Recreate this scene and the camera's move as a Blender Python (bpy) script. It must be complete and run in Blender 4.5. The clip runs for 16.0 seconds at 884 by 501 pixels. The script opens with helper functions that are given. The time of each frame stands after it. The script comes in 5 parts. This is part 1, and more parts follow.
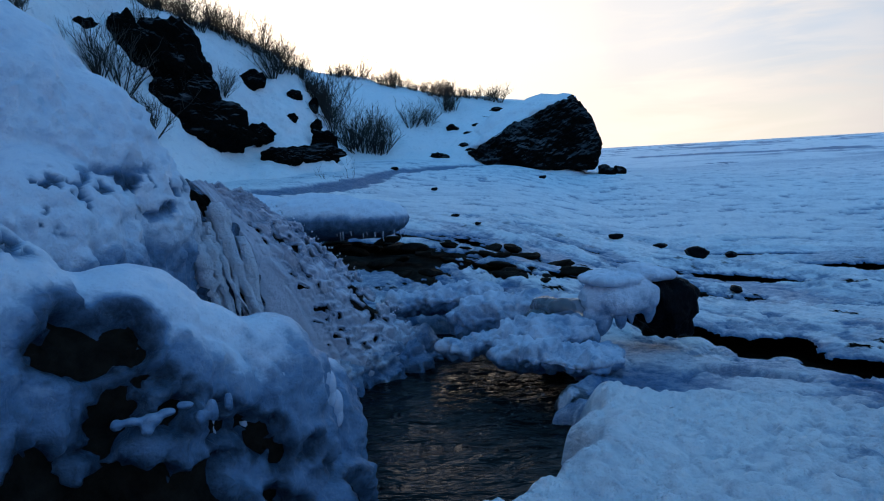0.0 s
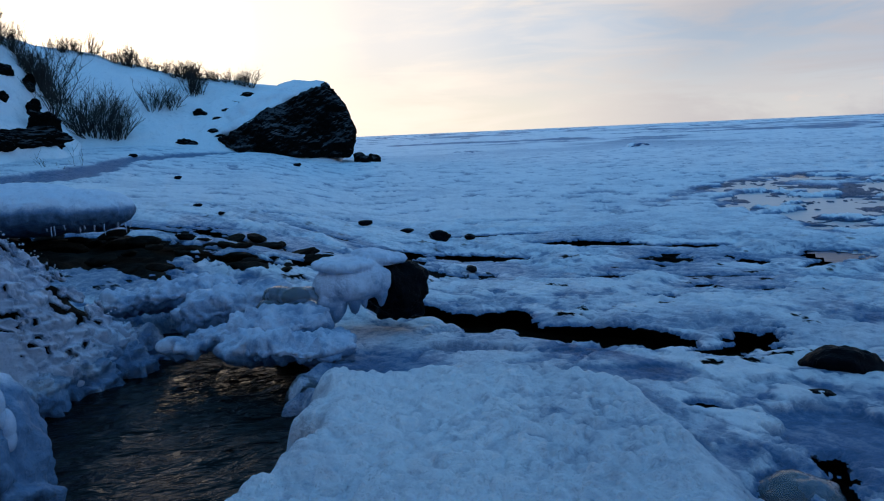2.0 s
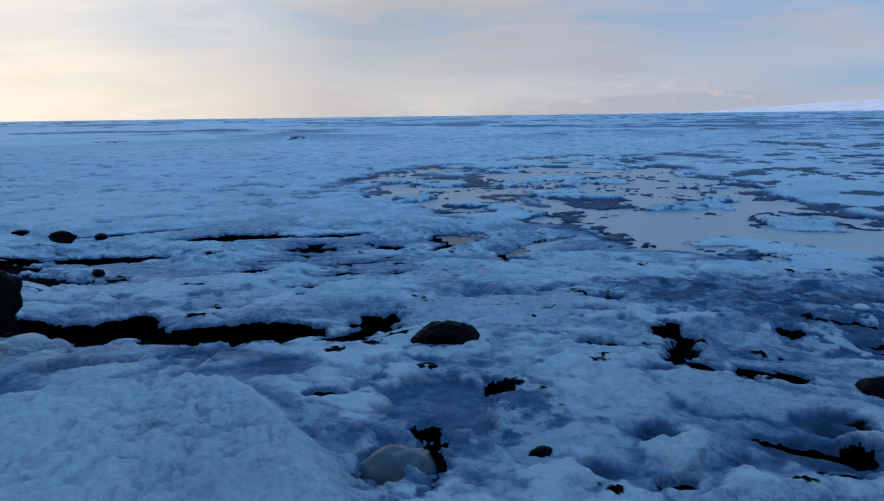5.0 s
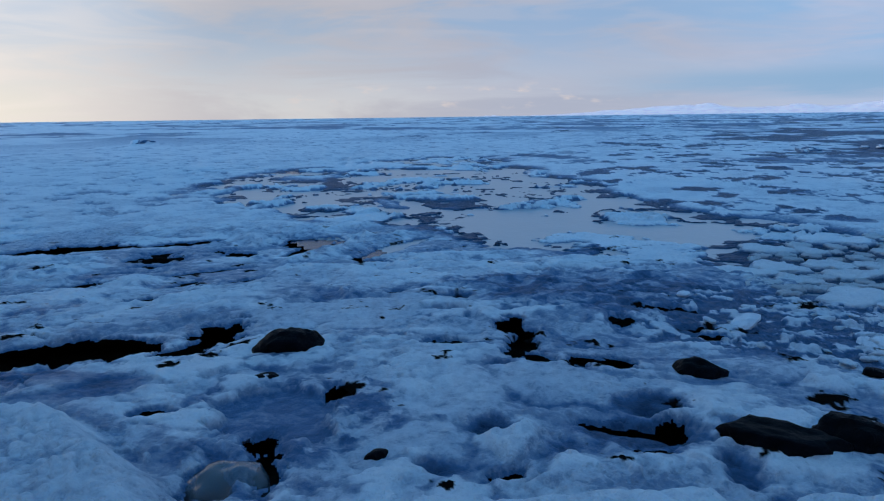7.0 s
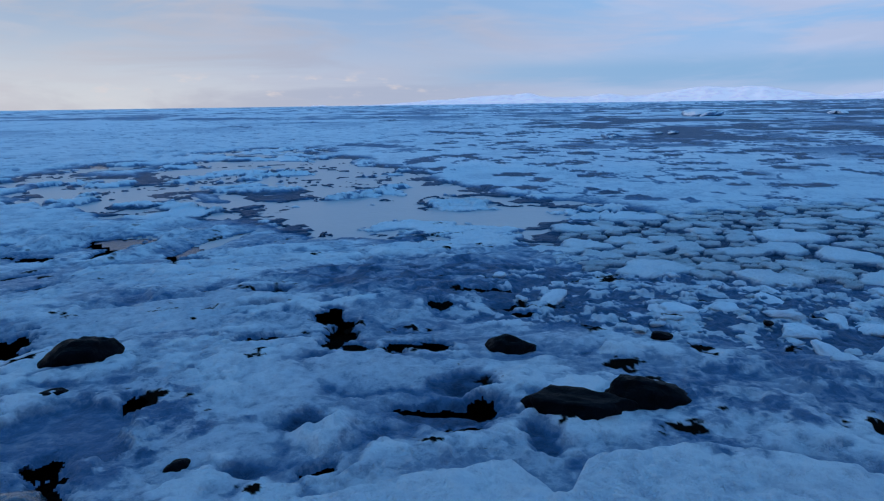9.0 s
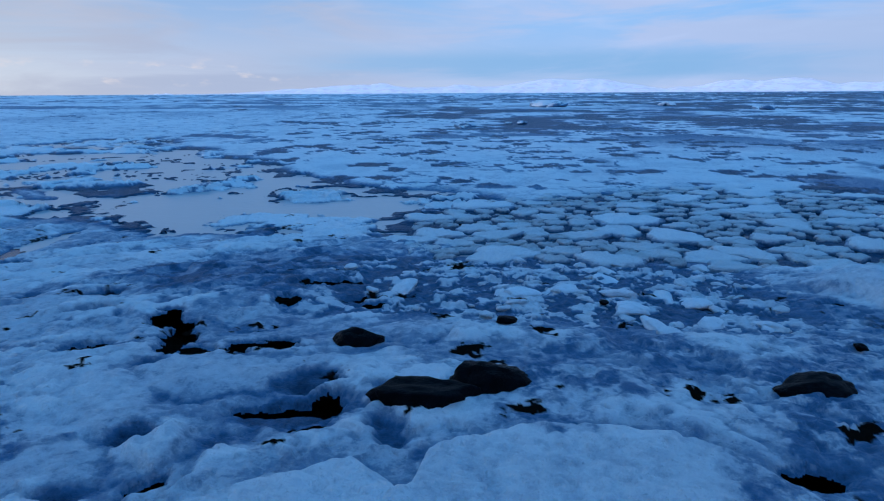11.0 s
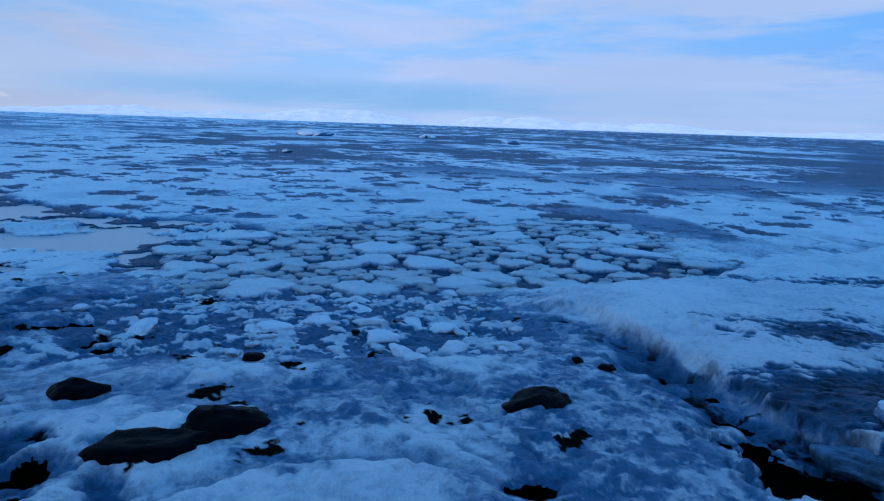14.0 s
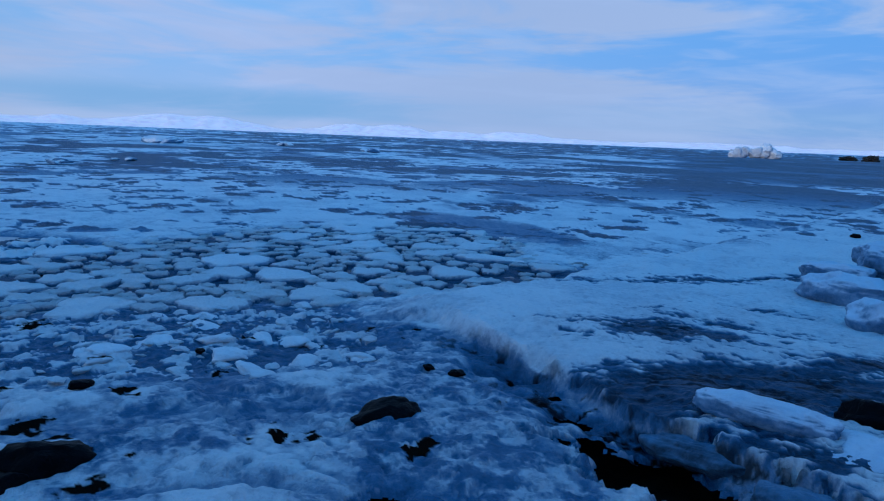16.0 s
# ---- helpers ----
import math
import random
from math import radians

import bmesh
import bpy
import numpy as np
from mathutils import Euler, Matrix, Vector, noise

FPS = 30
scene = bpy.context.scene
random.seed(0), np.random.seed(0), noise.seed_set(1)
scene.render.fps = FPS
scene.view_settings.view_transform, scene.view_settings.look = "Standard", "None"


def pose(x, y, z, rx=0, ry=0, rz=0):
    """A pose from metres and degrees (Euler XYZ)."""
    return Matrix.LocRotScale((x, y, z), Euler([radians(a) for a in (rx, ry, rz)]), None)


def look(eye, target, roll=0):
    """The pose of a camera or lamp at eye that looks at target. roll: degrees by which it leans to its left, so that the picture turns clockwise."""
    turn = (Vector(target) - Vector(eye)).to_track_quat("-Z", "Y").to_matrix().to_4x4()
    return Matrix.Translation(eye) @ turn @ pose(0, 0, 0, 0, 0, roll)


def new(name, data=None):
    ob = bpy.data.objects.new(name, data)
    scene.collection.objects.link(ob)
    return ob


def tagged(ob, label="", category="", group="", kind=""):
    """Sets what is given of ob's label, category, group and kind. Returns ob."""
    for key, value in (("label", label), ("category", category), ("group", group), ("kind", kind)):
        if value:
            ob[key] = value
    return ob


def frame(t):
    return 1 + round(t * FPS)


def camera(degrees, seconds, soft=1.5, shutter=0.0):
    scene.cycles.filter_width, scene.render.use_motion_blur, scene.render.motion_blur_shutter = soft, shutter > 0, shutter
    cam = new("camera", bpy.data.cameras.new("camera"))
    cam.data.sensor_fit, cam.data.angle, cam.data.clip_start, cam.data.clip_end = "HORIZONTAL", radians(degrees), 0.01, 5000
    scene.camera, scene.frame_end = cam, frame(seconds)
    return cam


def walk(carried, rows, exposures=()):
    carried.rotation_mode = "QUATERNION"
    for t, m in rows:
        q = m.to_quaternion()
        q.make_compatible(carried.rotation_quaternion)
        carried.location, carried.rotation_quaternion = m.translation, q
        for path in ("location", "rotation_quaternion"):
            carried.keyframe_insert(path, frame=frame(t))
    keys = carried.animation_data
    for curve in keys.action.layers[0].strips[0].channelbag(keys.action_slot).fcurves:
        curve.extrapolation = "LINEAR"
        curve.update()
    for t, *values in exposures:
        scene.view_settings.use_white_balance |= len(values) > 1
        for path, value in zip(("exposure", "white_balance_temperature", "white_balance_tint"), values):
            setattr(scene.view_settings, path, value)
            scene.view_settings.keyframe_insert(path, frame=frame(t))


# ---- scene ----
cam = camera(64.84, 16.0, soft=1.1)
ROWS = [
    (0.0, 0.006, -0.011, 1.421, 82.36, 3.23, 0.12),
    (0.5, 0.050, -0.003, 1.412, 81.84, 2.31, -3.22),
    (1.0, 0.101, 0.018, 1.408, 81.31, 1.86, -8.48),
    (1.5, 0.160, 0.023, 1.401, 80.57, 2.05, -13.40),
    (2.0, 0.226, 0.022, 1.395, 80.41, 2.51, -19.30),
    (2.5, 0.282, 0.010, 1.397, 79.53, 2.59, -24.31),
    (3.0, 0.326, 0.003, 1.389, 79.07, 2.14, -29.10),
    (3.5, 0.373, -0.015, 1.385, 79.16, 1.54, -32.87),
    (4.0, 0.427, -0.017, 1.378, 78.71, 1.06, -38.38),
    (4.5, 0.471, -0.023, 1.378, 78.30, 1.48, -42.54),
    (5.0, 0.507, -0.034, 1.377, 79.05, 0.72, -46.33),
    (7.5, 0.646, -0.168, 1.362, 78.46, 0.80, -60.30),
    (8.0, 0.667, -0.186, 1.353, 78.14, 0.62, -63.59),
    (8.5, 0.686, -0.207, 1.352, 78.90, 0.58, -66.76),
    (9.0, 0.719, -0.238, 1.352, 78.15, 0.79, -71.13),
    (11.5, 0.796, -0.331, 1.344, 78.07, -0.34, -85.66),
    (12.0, 0.804, -0.359, 1.355, 78.94, -0.68, -89.40),
    (12.5, 0.811, -0.405, 1.366, 78.75, 0.28, -93.27),
    (13.0, 0.817, -0.426, 1.362, 78.80, -0.54, -96.20),
    (13.5, 0.826, -0.437, 1.364, 79.11, -1.02, -98.91),
    (14.0, 0.817, -0.463, 1.363, 79.82, -1.88, -101.27),
    (14.5, 0.817, -0.484, 1.370, 80.39, -1.98, -103.81),
    (15.0, 0.809, -0.504, 1.372, 80.42, -1.90, -105.98),
    (15.5, 0.811, -0.530, 1.375, 81.15, -3.09, -109.67),
    (16.0, 0.817, -0.554, 1.375, 80.87, -2.25, -112.61),
]
walk(cam, [(t, pose(x, y, z, rx, ry, rz)) for t, x, y, z, rx, ry, rz in ROWS],
     exposures=[(0, 0.05, 7300, 12), (2.5, -0.04, 7450, 12), (5, -0.11, 7400, 12), (9, -0.08, 6650, 11), (12, 0.06, 6100, 10), (14, 0.06, 5950, 10), (15.5, -0.05, 5800, 9), (16, -0.16, 5800, 9)])

# ---------------------------------------------------------------- world and sun
SUN_AZ = radians(9.0)          # to the left of +y
SUN_EL = radians(3.5)


def make_world():
    w = bpy.data.worlds.new("winter_sky")
    w.use_nodes = True
    scene.world = w
    nt = w.node_tree
    nt.nodes.clear()
    N, L = nt.nodes.new, nt.links.new

    def math_node(op, a, b=None, clamp=False):
        n = N("ShaderNodeMath")
        n.operation = op
        n.use_clamp = clamp
        for i, v in enumerate((a, b)):
            if v is None:
                continue
            if isinstance(v, (int, float)):
                n.inputs[i].default_value = v
            else:
                L(v, n.inputs[i])
        return n.outputs[0]

    def ramp(fac, stops):
        n = N("ShaderNodeValToRGB")
        cr = n.color_ramp
        cr.interpolation = "EASE"
        while len(cr.elements) < len(stops):
            cr.elements.new(0.5)
        for e, (p, c) in zip(cr.elements, stops):
            e.position = p
            e.color = (*c, 1)
        L(fac, n.inputs[0])
        return n.outputs[0]

    def mix(fac, a, b, kind="MIX"):
        n = N("ShaderNodeMix")
        n.data_type = "RGBA"
        n.blend_type = kind
        if isinstance(fac, (int, float)):
            n.inputs[0].default_value = fac
        else:
            L(fac, n.inputs[0])
        for i, v in ((6, a), (7, b)):
            if isinstance(v, tuple):
                n.inputs[i].default_value = (*v, 1)
            else:
                L(v, n.inputs[i])
        return n.outputs[2]

    tc = N("ShaderNodeTexCoord")
    sep = N("ShaderNodeSeparateXYZ")
    L(tc.outputs["Generated"], sep.inputs[0])
    x, y, z = sep.outputs
    sx, sy = -math.sin(SUN_AZ), math.cos(SUN_AZ)
    flat = math_node("MAXIMUM", math_node("SQRT", math_node("ADD", math_node("MULTIPLY", x, x), math_node("MULTIPLY", y, y))), 0.001)
    along = math_node("DIVIDE", math_node("ADD", math_node("MULTIPLY", x, sx), math_node("MULTIPLY", y, sy)), flat)
    az = math_node("MULTIPLY_ADD", along, 0.5)
    az.node.inputs[2].default_value = 0.5          # 1 towards the sun, 0 away from it
    low = ramp(az, SKY_LOW)
    mid = ramp(az, SKY_MID)
    el = math_node("MAXIMUM", z, 0.0)
    sky = N("ShaderNodeTexSky")
    sky.sky_type = "NISHITA"
    sky.sun_disc = False
    sky.sun_elevation = SUN_EL
    sky.sun_rotation = -SUN_AZ
    top = mix(1.0, mix(1.0, sky.outputs[0], (0.03, 0.03, 0.03), "MULTIPLY"), SKY_TOP, "ADD")
    f1 = ramp(el, [(0.0, (0, 0, 0)), (0.14, (1, 1, 1))])
    f2 = ramp(el, [(0.16, (0, 0, 0)), (0.42, (1, 1, 1))])
    body = mix(f1, low, mid)
    # streaks of high cloud
    mp = N("ShaderNodeMapping")
    mp.inputs["Scale"].default_value = (1.3, 1.3, 8.5)
    mp.inputs["Location"].default_value = (3.1, 0.4, 0.35)
    L(tc.outputs["Generated"], mp.inputs[0])
    n1 = N("ShaderNodeTexNoise")
    n1.inputs["Scale"].default_value = 1.9
    n1.inputs["Detail"].default_value = 6
    n1.inputs["Roughness"].default_value = 0.58
    n1.inputs["Distortion"].default_value = 0.5
    L(mp.outputs[0], n1.inputs[0])
    cl = ramp(n1.outputs[0], [(0.42, (0, 0, 0)), (0.60, (1, 1, 1))])
    cloud = ramp(az, SKY_CLOUD)
    away = ramp(az, [(0.55, (1, 1, 1)), (0.93, (0.75, 0.75, 0.75)), (0.995, (0.3, 0.3, 0.3))])
    body = mix(mix(1.0, cl, away, "MULTIPLY"), body, cloud)
    # finer streaks, and small puffs low over the far shore
    n2 = N("ShaderNodeTexNoise")
    n2.inputs["Scale"].default_value, n2.inputs["Detail"].default_value, n2.inputs["Distortion"].default_value = 4.2, 7, 0.8
    L(mp.outputs[0], n2.inputs[0])
    fine = math_node("MULTIPLY", ramp(n2.outputs[0], [(0.45, (0, 0, 0)), (0.68, (1, 1, 1))]), 0.42)
    body = mix(mix(1.0, fine, away, "MULTIPLY"), body, mix(1.0, cloud, (1.12, 1.10, 1.08), "MULTIPLY"))
    mq = N("ShaderNodeMapping")
    mq.inputs["Scale"].default_value = (1, 1, 2.6)
    L(tc.outputs["Generated"], mq.inputs[0])
    n3 = N("ShaderNodeTexNoise")
    n3.inputs["Scale"].default_value, n3.inputs["Detail"].default_value = 24.0, 5
    L(mq.outputs[0], n3.inputs[0])
    puff = mix(1.0, ramp(n3.outputs[0], [(0.54, (0, 0, 0)), (0.72, (0.75, 0.75, 0.75))]), ramp(el, [(0.008, (0, 0, 0)), (0.018, (1, 1, 1)), (0.032, (1, 1, 1)), (0.05, (0, 0, 0))]), "MULTIPLY")
    puff = mix(1.0, puff, ramp(az, [(0.52, (0, 0, 0)), (0.62, (1, 1, 1)), (0.76, (1, 1, 1)), (0.84, (0, 0, 0))]), "MULTIPLY")
    body = mix(puff, body, (0.76, 0.70, 0.72))
    clear_band = mix(1.0, ramp(el, [(0.014, (0, 0, 0)), (0.026, (1, 1, 1)), (0.042, (1, 1, 1)), (0.066, (0, 0, 0))]), ramp(az, [(0.05, (0.45, 0.45, 0.45)), (0.40, (0.85, 0.85, 0.85)), (0.52, (0.7, 0.7, 0.7)), (0.64, (0, 0, 0))]), "MULTIPLY")
    body = mix(mix(1.0, clear_band, ramp(n1.outputs[0], [(0.40, (1, 1, 1)), (0.66, (0.25, 0.25, 0.25))]), "MULTIPLY"), body, (0.24, 0.46, 0.75))
    col = mix(f2, body, top)
    bg = N("ShaderNodeBackground")
    L(col, bg.inputs[0])
    bg.inputs[1].default_value = SKY_STRENGTH
    out = N("ShaderNodeOutputWorld")
    L(bg.outputs[0], out.inputs[0])


SKY_STRENGTH = 1.0
SKY_LOW = [(0.0, (0.30, 0.45, 0.76)), (0.4, (0.38, 0.53, 0.80)), (0.6, (0.52, 0.58, 0.73)), (0.82, (0.66, 0.70, 0.76)), (0.955, (0.93, 0.91, 0.84)), (0.985, (1.2, 1.13, 1.0)), (1.0, (2.5, 2.05, 1.6))]
SKY_MID = [(0.0, (0.17, 0.42, 0.86)), (0.4, (0.28, 0.53, 0.90)), (0.6, (0.29, 0.47, 0.76)), (0.82, (0.35, 0.49, 0.70)), (0.90, (0.58, 0.70, 0.88)), (0.955, (0.86, 0.90, 0.98)), (0.982, (1.12, 1.10, 1.08)), (1.0, (2.3, 2.05, 1.8))]
SKY_CLOUD = [(0.0, (0.43, 0.56, 0.82)), (0.2, (0.40, 0.52, 0.77)), (0.4, (0.45, 0.56, 0.82)), (0.62, (0.42, 0.49, 0.66)), (0.8, (0.51, 0.53, 0.62)), (1.0, (1.15, 1.1, 1.05))]
SKY_TOP = (0.075, 0.36, 0.82)
make_world()

sun = new("sun", bpy.data.lights.new("sun", "SUN"))
sun.data.energy, sun.data.angle, sun.data.color = 1.0, radians(1.0), (1.0, 0.86, 0.72)
sun.matrix_world = look((0, 0, 50), (50 * math.sin(SUN_AZ), -50 * math.cos(SUN_AZ), 50 - 50 * math.tan(SUN_EL)))

# ---------------------------------------------------------------- noise and mesh tools
def hash01(ix, iy, iz, seed):
    h = (ix.astype(np.int64) * 374761393 + iy.astype(np.int64) * 668265263 + iz.astype(np.int64) * 2147483647 + seed * 974634757) & 0xFFFFFFFF
    h = ((h ^ (h >> 13)) * 1274126177) & 0xFFFFFFFF
    h = ((h ^ (h >> 16)) * 2246822519) & 0xFFFFFFFF
    return ((h ^ (h >> 15)) & 0xFFFFFF) / float(0xFFFFFF)


def vnoise(x, y, z=None, seed=0):
    """Smooth value noise, -1 to 1."""
    x, y = np.asarray(x, float), np.asarray(y, float)
    ix, iy = np.floor(x), np.floor(y)
    fx, fy = x - ix, y - iy
    fx, fy = fx * fx * fx * (fx * (fx * 6 - 15) + 10), fy * fy * fy * (fy * (fy * 6 - 15) + 10)
    if z is None:
        o = np.zeros_like(ix)
        a, b = hash01(ix, iy, o, seed), hash01(ix + 1, iy, o, seed)
        c, d = hash01(ix, iy + 1, o, seed), hash01(ix + 1, iy + 1, o, seed)
        return ((a + (b - a) * fx) * (1 - fy) + (c + (d - c) * fx) * fy) * 2 - 1
    iz = np.floor(z)
    fz = z - iz
    fz = fz * fz * (3 - 2 * fz)
    res = 0
    for k, wz in ((0, 1 - fz), (1, fz)):
        a, b = hash01(ix, iy, iz + k, seed), hash01(ix + 1, iy, iz + k, seed)
        c, d = hash01(ix, iy + 1, iz + k, seed), hash01(ix + 1, iy + 1, iz + k, seed)
        res = res + wz * ((a + (b - a) * fx) * (1 - fy) + (c + (d - c) * fx) * fy)
    return res * 2 - 1


def fbm(x, y, z=None, octaves=4, seed=0, gain=0.5):
    total, amp, norm = 0, 1.0, 0.0
    for k in range(octaves):
        f = 2.03 ** k
        total = total + amp * vnoise(x * f + 17.3 * k, y * f - 9.1 * k, None if z is None else z * f + 5.7 * k, seed + k)
        norm += amp
        amp *= gain
    return total / norm


def cells(x, y, seed=0):
    """Distances to the nearest and second nearest of scattered points, and the nearest one's random number."""
    ix, iy = np.floor(x), np.floor(y)
    f1 = np.full(x.shape, 9.0)
    f2 = np.full(x.shape, 9.0)
    rnd = np.zeros(x.shape)
    o = np.zeros_like(ix)
    for dx in (-1, 0, 1):
        for dy in (-1, 0, 1):
            cx, cy = ix + dx, iy + dy
            px = cx + 0.15 + 0.7 * hash01(cx, cy, o, seed)
            py = cy + 0.15 + 0.7 * hash01(cx, cy, o, seed + 7)
            d = np.hypot(x - px, y - py)
            nearer = d < f1
            f2 = np.where(nearer, f1, np.minimum(f2, d))
            rnd = np.where(nearer, hash01(cx, cy, o, seed + 13), rnd)
            f1 = np.where(nearer, d, f1)
    return f1, f2, rnd


def ss(a, b, x):
    t = np.clip((x - a) / (b - a), 0, 1)
    return t * t * (3 - 2 * t)


def mesh_from(name, verts, faces, mats=(), smooth=True, attrs=None):
    me = bpy.data.meshes.new(name)
    verts = np.asarray(verts, np.float32)
    faces = np.asarray(faces, np.int32)
    k = faces.shape[1]
    me.vertices.add(len(verts))
    me.vertices.foreach_set("co", verts.ravel())
    me.loops.add(faces.size)
    me.loops.foreach_set("vertex_index", faces.ravel())
    me.polygons.add(len(faces))
    me.polygons.foreach_set("loop_start", np.arange(0, faces.size, k, dtype=np.int32))
    me.polygons.foreach_set("loop_total", np.full(len(faces), k, np.int32))
    me.polygons.foreach_set("use_smooth", np.full(len(faces), smooth, bool))
    me.update(calc_edges=True)
    for key, vals in (attrs or {}).items():
        at = me.attributes.new(key, "FLOAT", "POINT")
        at.data.foreach_set("value", np.asarray(vals, np.float32).ravel())
    for m in mats:
        me.materials.append(m)
    return me


def grid_faces(n, m):
    """Faces of an n by m grid of points, m points in a row."""
    i = (np.arange(n - 1)[:, None] * m + np.arange(m - 1)[None, :]).ravel()
    return np.stack([i, i + 1, i + m + 1, i + m], 1)


def part(name, bm, material, parent, label="", smooth=True):
    me = bpy.data.meshes.new(name)
    bm.to_mesh(me)
    bm.free()
    me.polygons.foreach_set("use_smooth", np.full(len(me.polygons), smooth, bool))
    me.materials.append(material)
    ob = new(name, me)
    ob.parent = parent
    if label:
        ob["label"] = label
    return ob


def add_ball(bm, c, r, turn=(0, 0, 0), sub=3):
    m = pose(*c, *turn) @ Matrix.Diagonal((*((r, r, r) if isinstance(r, (int, float)) else r), 1))
    bmesh.ops.create_icosphere(bm, subdivisions=sub, radius=1.0, matrix=m)


def fuse(name, balls, voxel, smooth_rounds=4, corners=()):
    """Balls (centre, radii, turn) grown together into one closed skin. Returns points, quads and normals."""
    bm = bmesh.new()
    for b in balls:
        add_ball(bm, b[0], b[1], b[2] if len(b) > 2 else (0, 0, 0))
    if corners:
        bmesh.ops.convex_hull(bm, input=[bm.verts.new(c) for c in corners])
    me = bpy.data.meshes.new(name)
    bm.to_mesh(me)
    bm.free()
    tmp = new(name + "_raw", me)
    mod = tmp.modifiers.new("skin", "REMESH")
    mod.mode, mod.voxel_size = "VOXEL", voxel
    sm = tmp.modifiers.new("soft", "SMOOTH")
    sm.factor, sm.iterations = 0.5, smooth_rounds
    dg = bpy.context.evaluated_depsgraph_get()
    dg.update()
    ev = bpy.data.meshes.new_from_object(tmp.evaluated_get(dg))
    co = np.empty(len(ev.vertices) * 3, np.float32)
    ev.vertices.foreach_get("co", co)
    no = np.empty(len(ev.vertices) * 3, np.float32)
    ev.vertices.foreach_get("normal", no)
    idx = np.empty(len(ev.loops), np.int32)
    ev.loops.foreach_get("vertex_index", idx)
    bpy.data.objects.remove(tmp)
    bpy.data.meshes.remove(me)
    bpy.data.meshes.remove(ev)
    return co.reshape(-1, 3).astype(float), idx.reshape(-1, 4), no.reshape(-1, 3).astype(float)


def base_height(x, y):
    """The smooth lie of the shore and the sea ice."""
    r = np.hypot(x - 0.4, y)
    z = 0.04 - 0.12 * ss(3.2, 5.2, r) - 0.26 * ss(5, 9, r) + 0.14 * ss(12, 35, r) + 0.2 * ss(35, 70, r)
    s = x - 0.12 * y
    rise = (0.7 * ss(2.8, -1.6, s) + 0.6 * ss(-1, -7, s)) * ss(4.2, 8, y)
    rise = rise + 0.35 * ss(20, 36, y) * ss(14, 7, x)
    return z + rise * ss(70, 45, r)

# ---------------------------------------------------------------- materials
def material(name):
    m = bpy.data.materials.new(name)
    m.use_nodes = True
    nt = m.node_tree
    b = nt.nodes["Principled BSDF"]
    return m, nt, b


def noise_node(nt, scale, detail=5, rough=0.55, distort=0.0, stretch=None):
    tc = nt.nodes.new("ShaderNodeTexCoord")
    mp = nt.nodes.new("ShaderNodeMapping")
    nt.links.new(tc.outputs["Object"], mp.inputs[0])
    if stretch:
        mp.inputs["Scale"].default_value = stretch
    n = nt.nodes.new("ShaderNodeTexNoise")
    nt.links.new(mp.outputs[0], n.inputs[0])
    n.inputs["Scale"].default_value, n.inputs["Detail"].default_value = scale, detail
    n.inputs["Roughness"].default_value, n.inputs["Distortion"].default_value = rough, distort
    return n.outputs[0]


def ramp_node(nt, fac, stops):
    n = nt.nodes.new("ShaderNodeValToRGB")
    while len(n.color_ramp.elements) < len(stops):
        n.color_ramp.elements.new(0.5)
    for e, (p, c) in zip(n.color_ramp.elements, stops):
        e.position = p
        e.color = (*c, 1) if isinstance(c, tuple) else (c, c, c, 1)
    nt.links.new(fac, n.inputs[0])
    return n.outputs[0]


def mix_node(nt, fac, a, b, kind="MIX"):
    n = nt.nodes.new("ShaderNodeMix")
    n.data_type, n.blend_type = "RGBA", kind
    for i, v in ((0, fac), (6, a), (7, b)):
        if isinstance(v, tuple):
            n.inputs[i].default_value = (*v, 1)
        elif isinstance(v, (int, float)):
            n.inputs[i].default_value = v
        else:
            nt.links.new(v, n.inputs[i])
    return n.outputs[2]


def bump_node(nt, b, height, strength, distance, under=None):
    n = nt.nodes.new("ShaderNodeBump")
    n.inputs["Strength"].default_value, n.inputs["Distance"].default_value = strength, distance
    nt.links.new(height, n.inputs["Height"])
    if under is not None:
        nt.links.new(under, n.inputs["Normal"])
    nt.links.new(n.outputs[0], b.inputs["Normal"])
    return n.outputs[0]


def attr_node(nt, name):
    n = nt.nodes.new("ShaderNodeAttribute")
    n.attribute_name = name
    return n.outputs["Fac"]


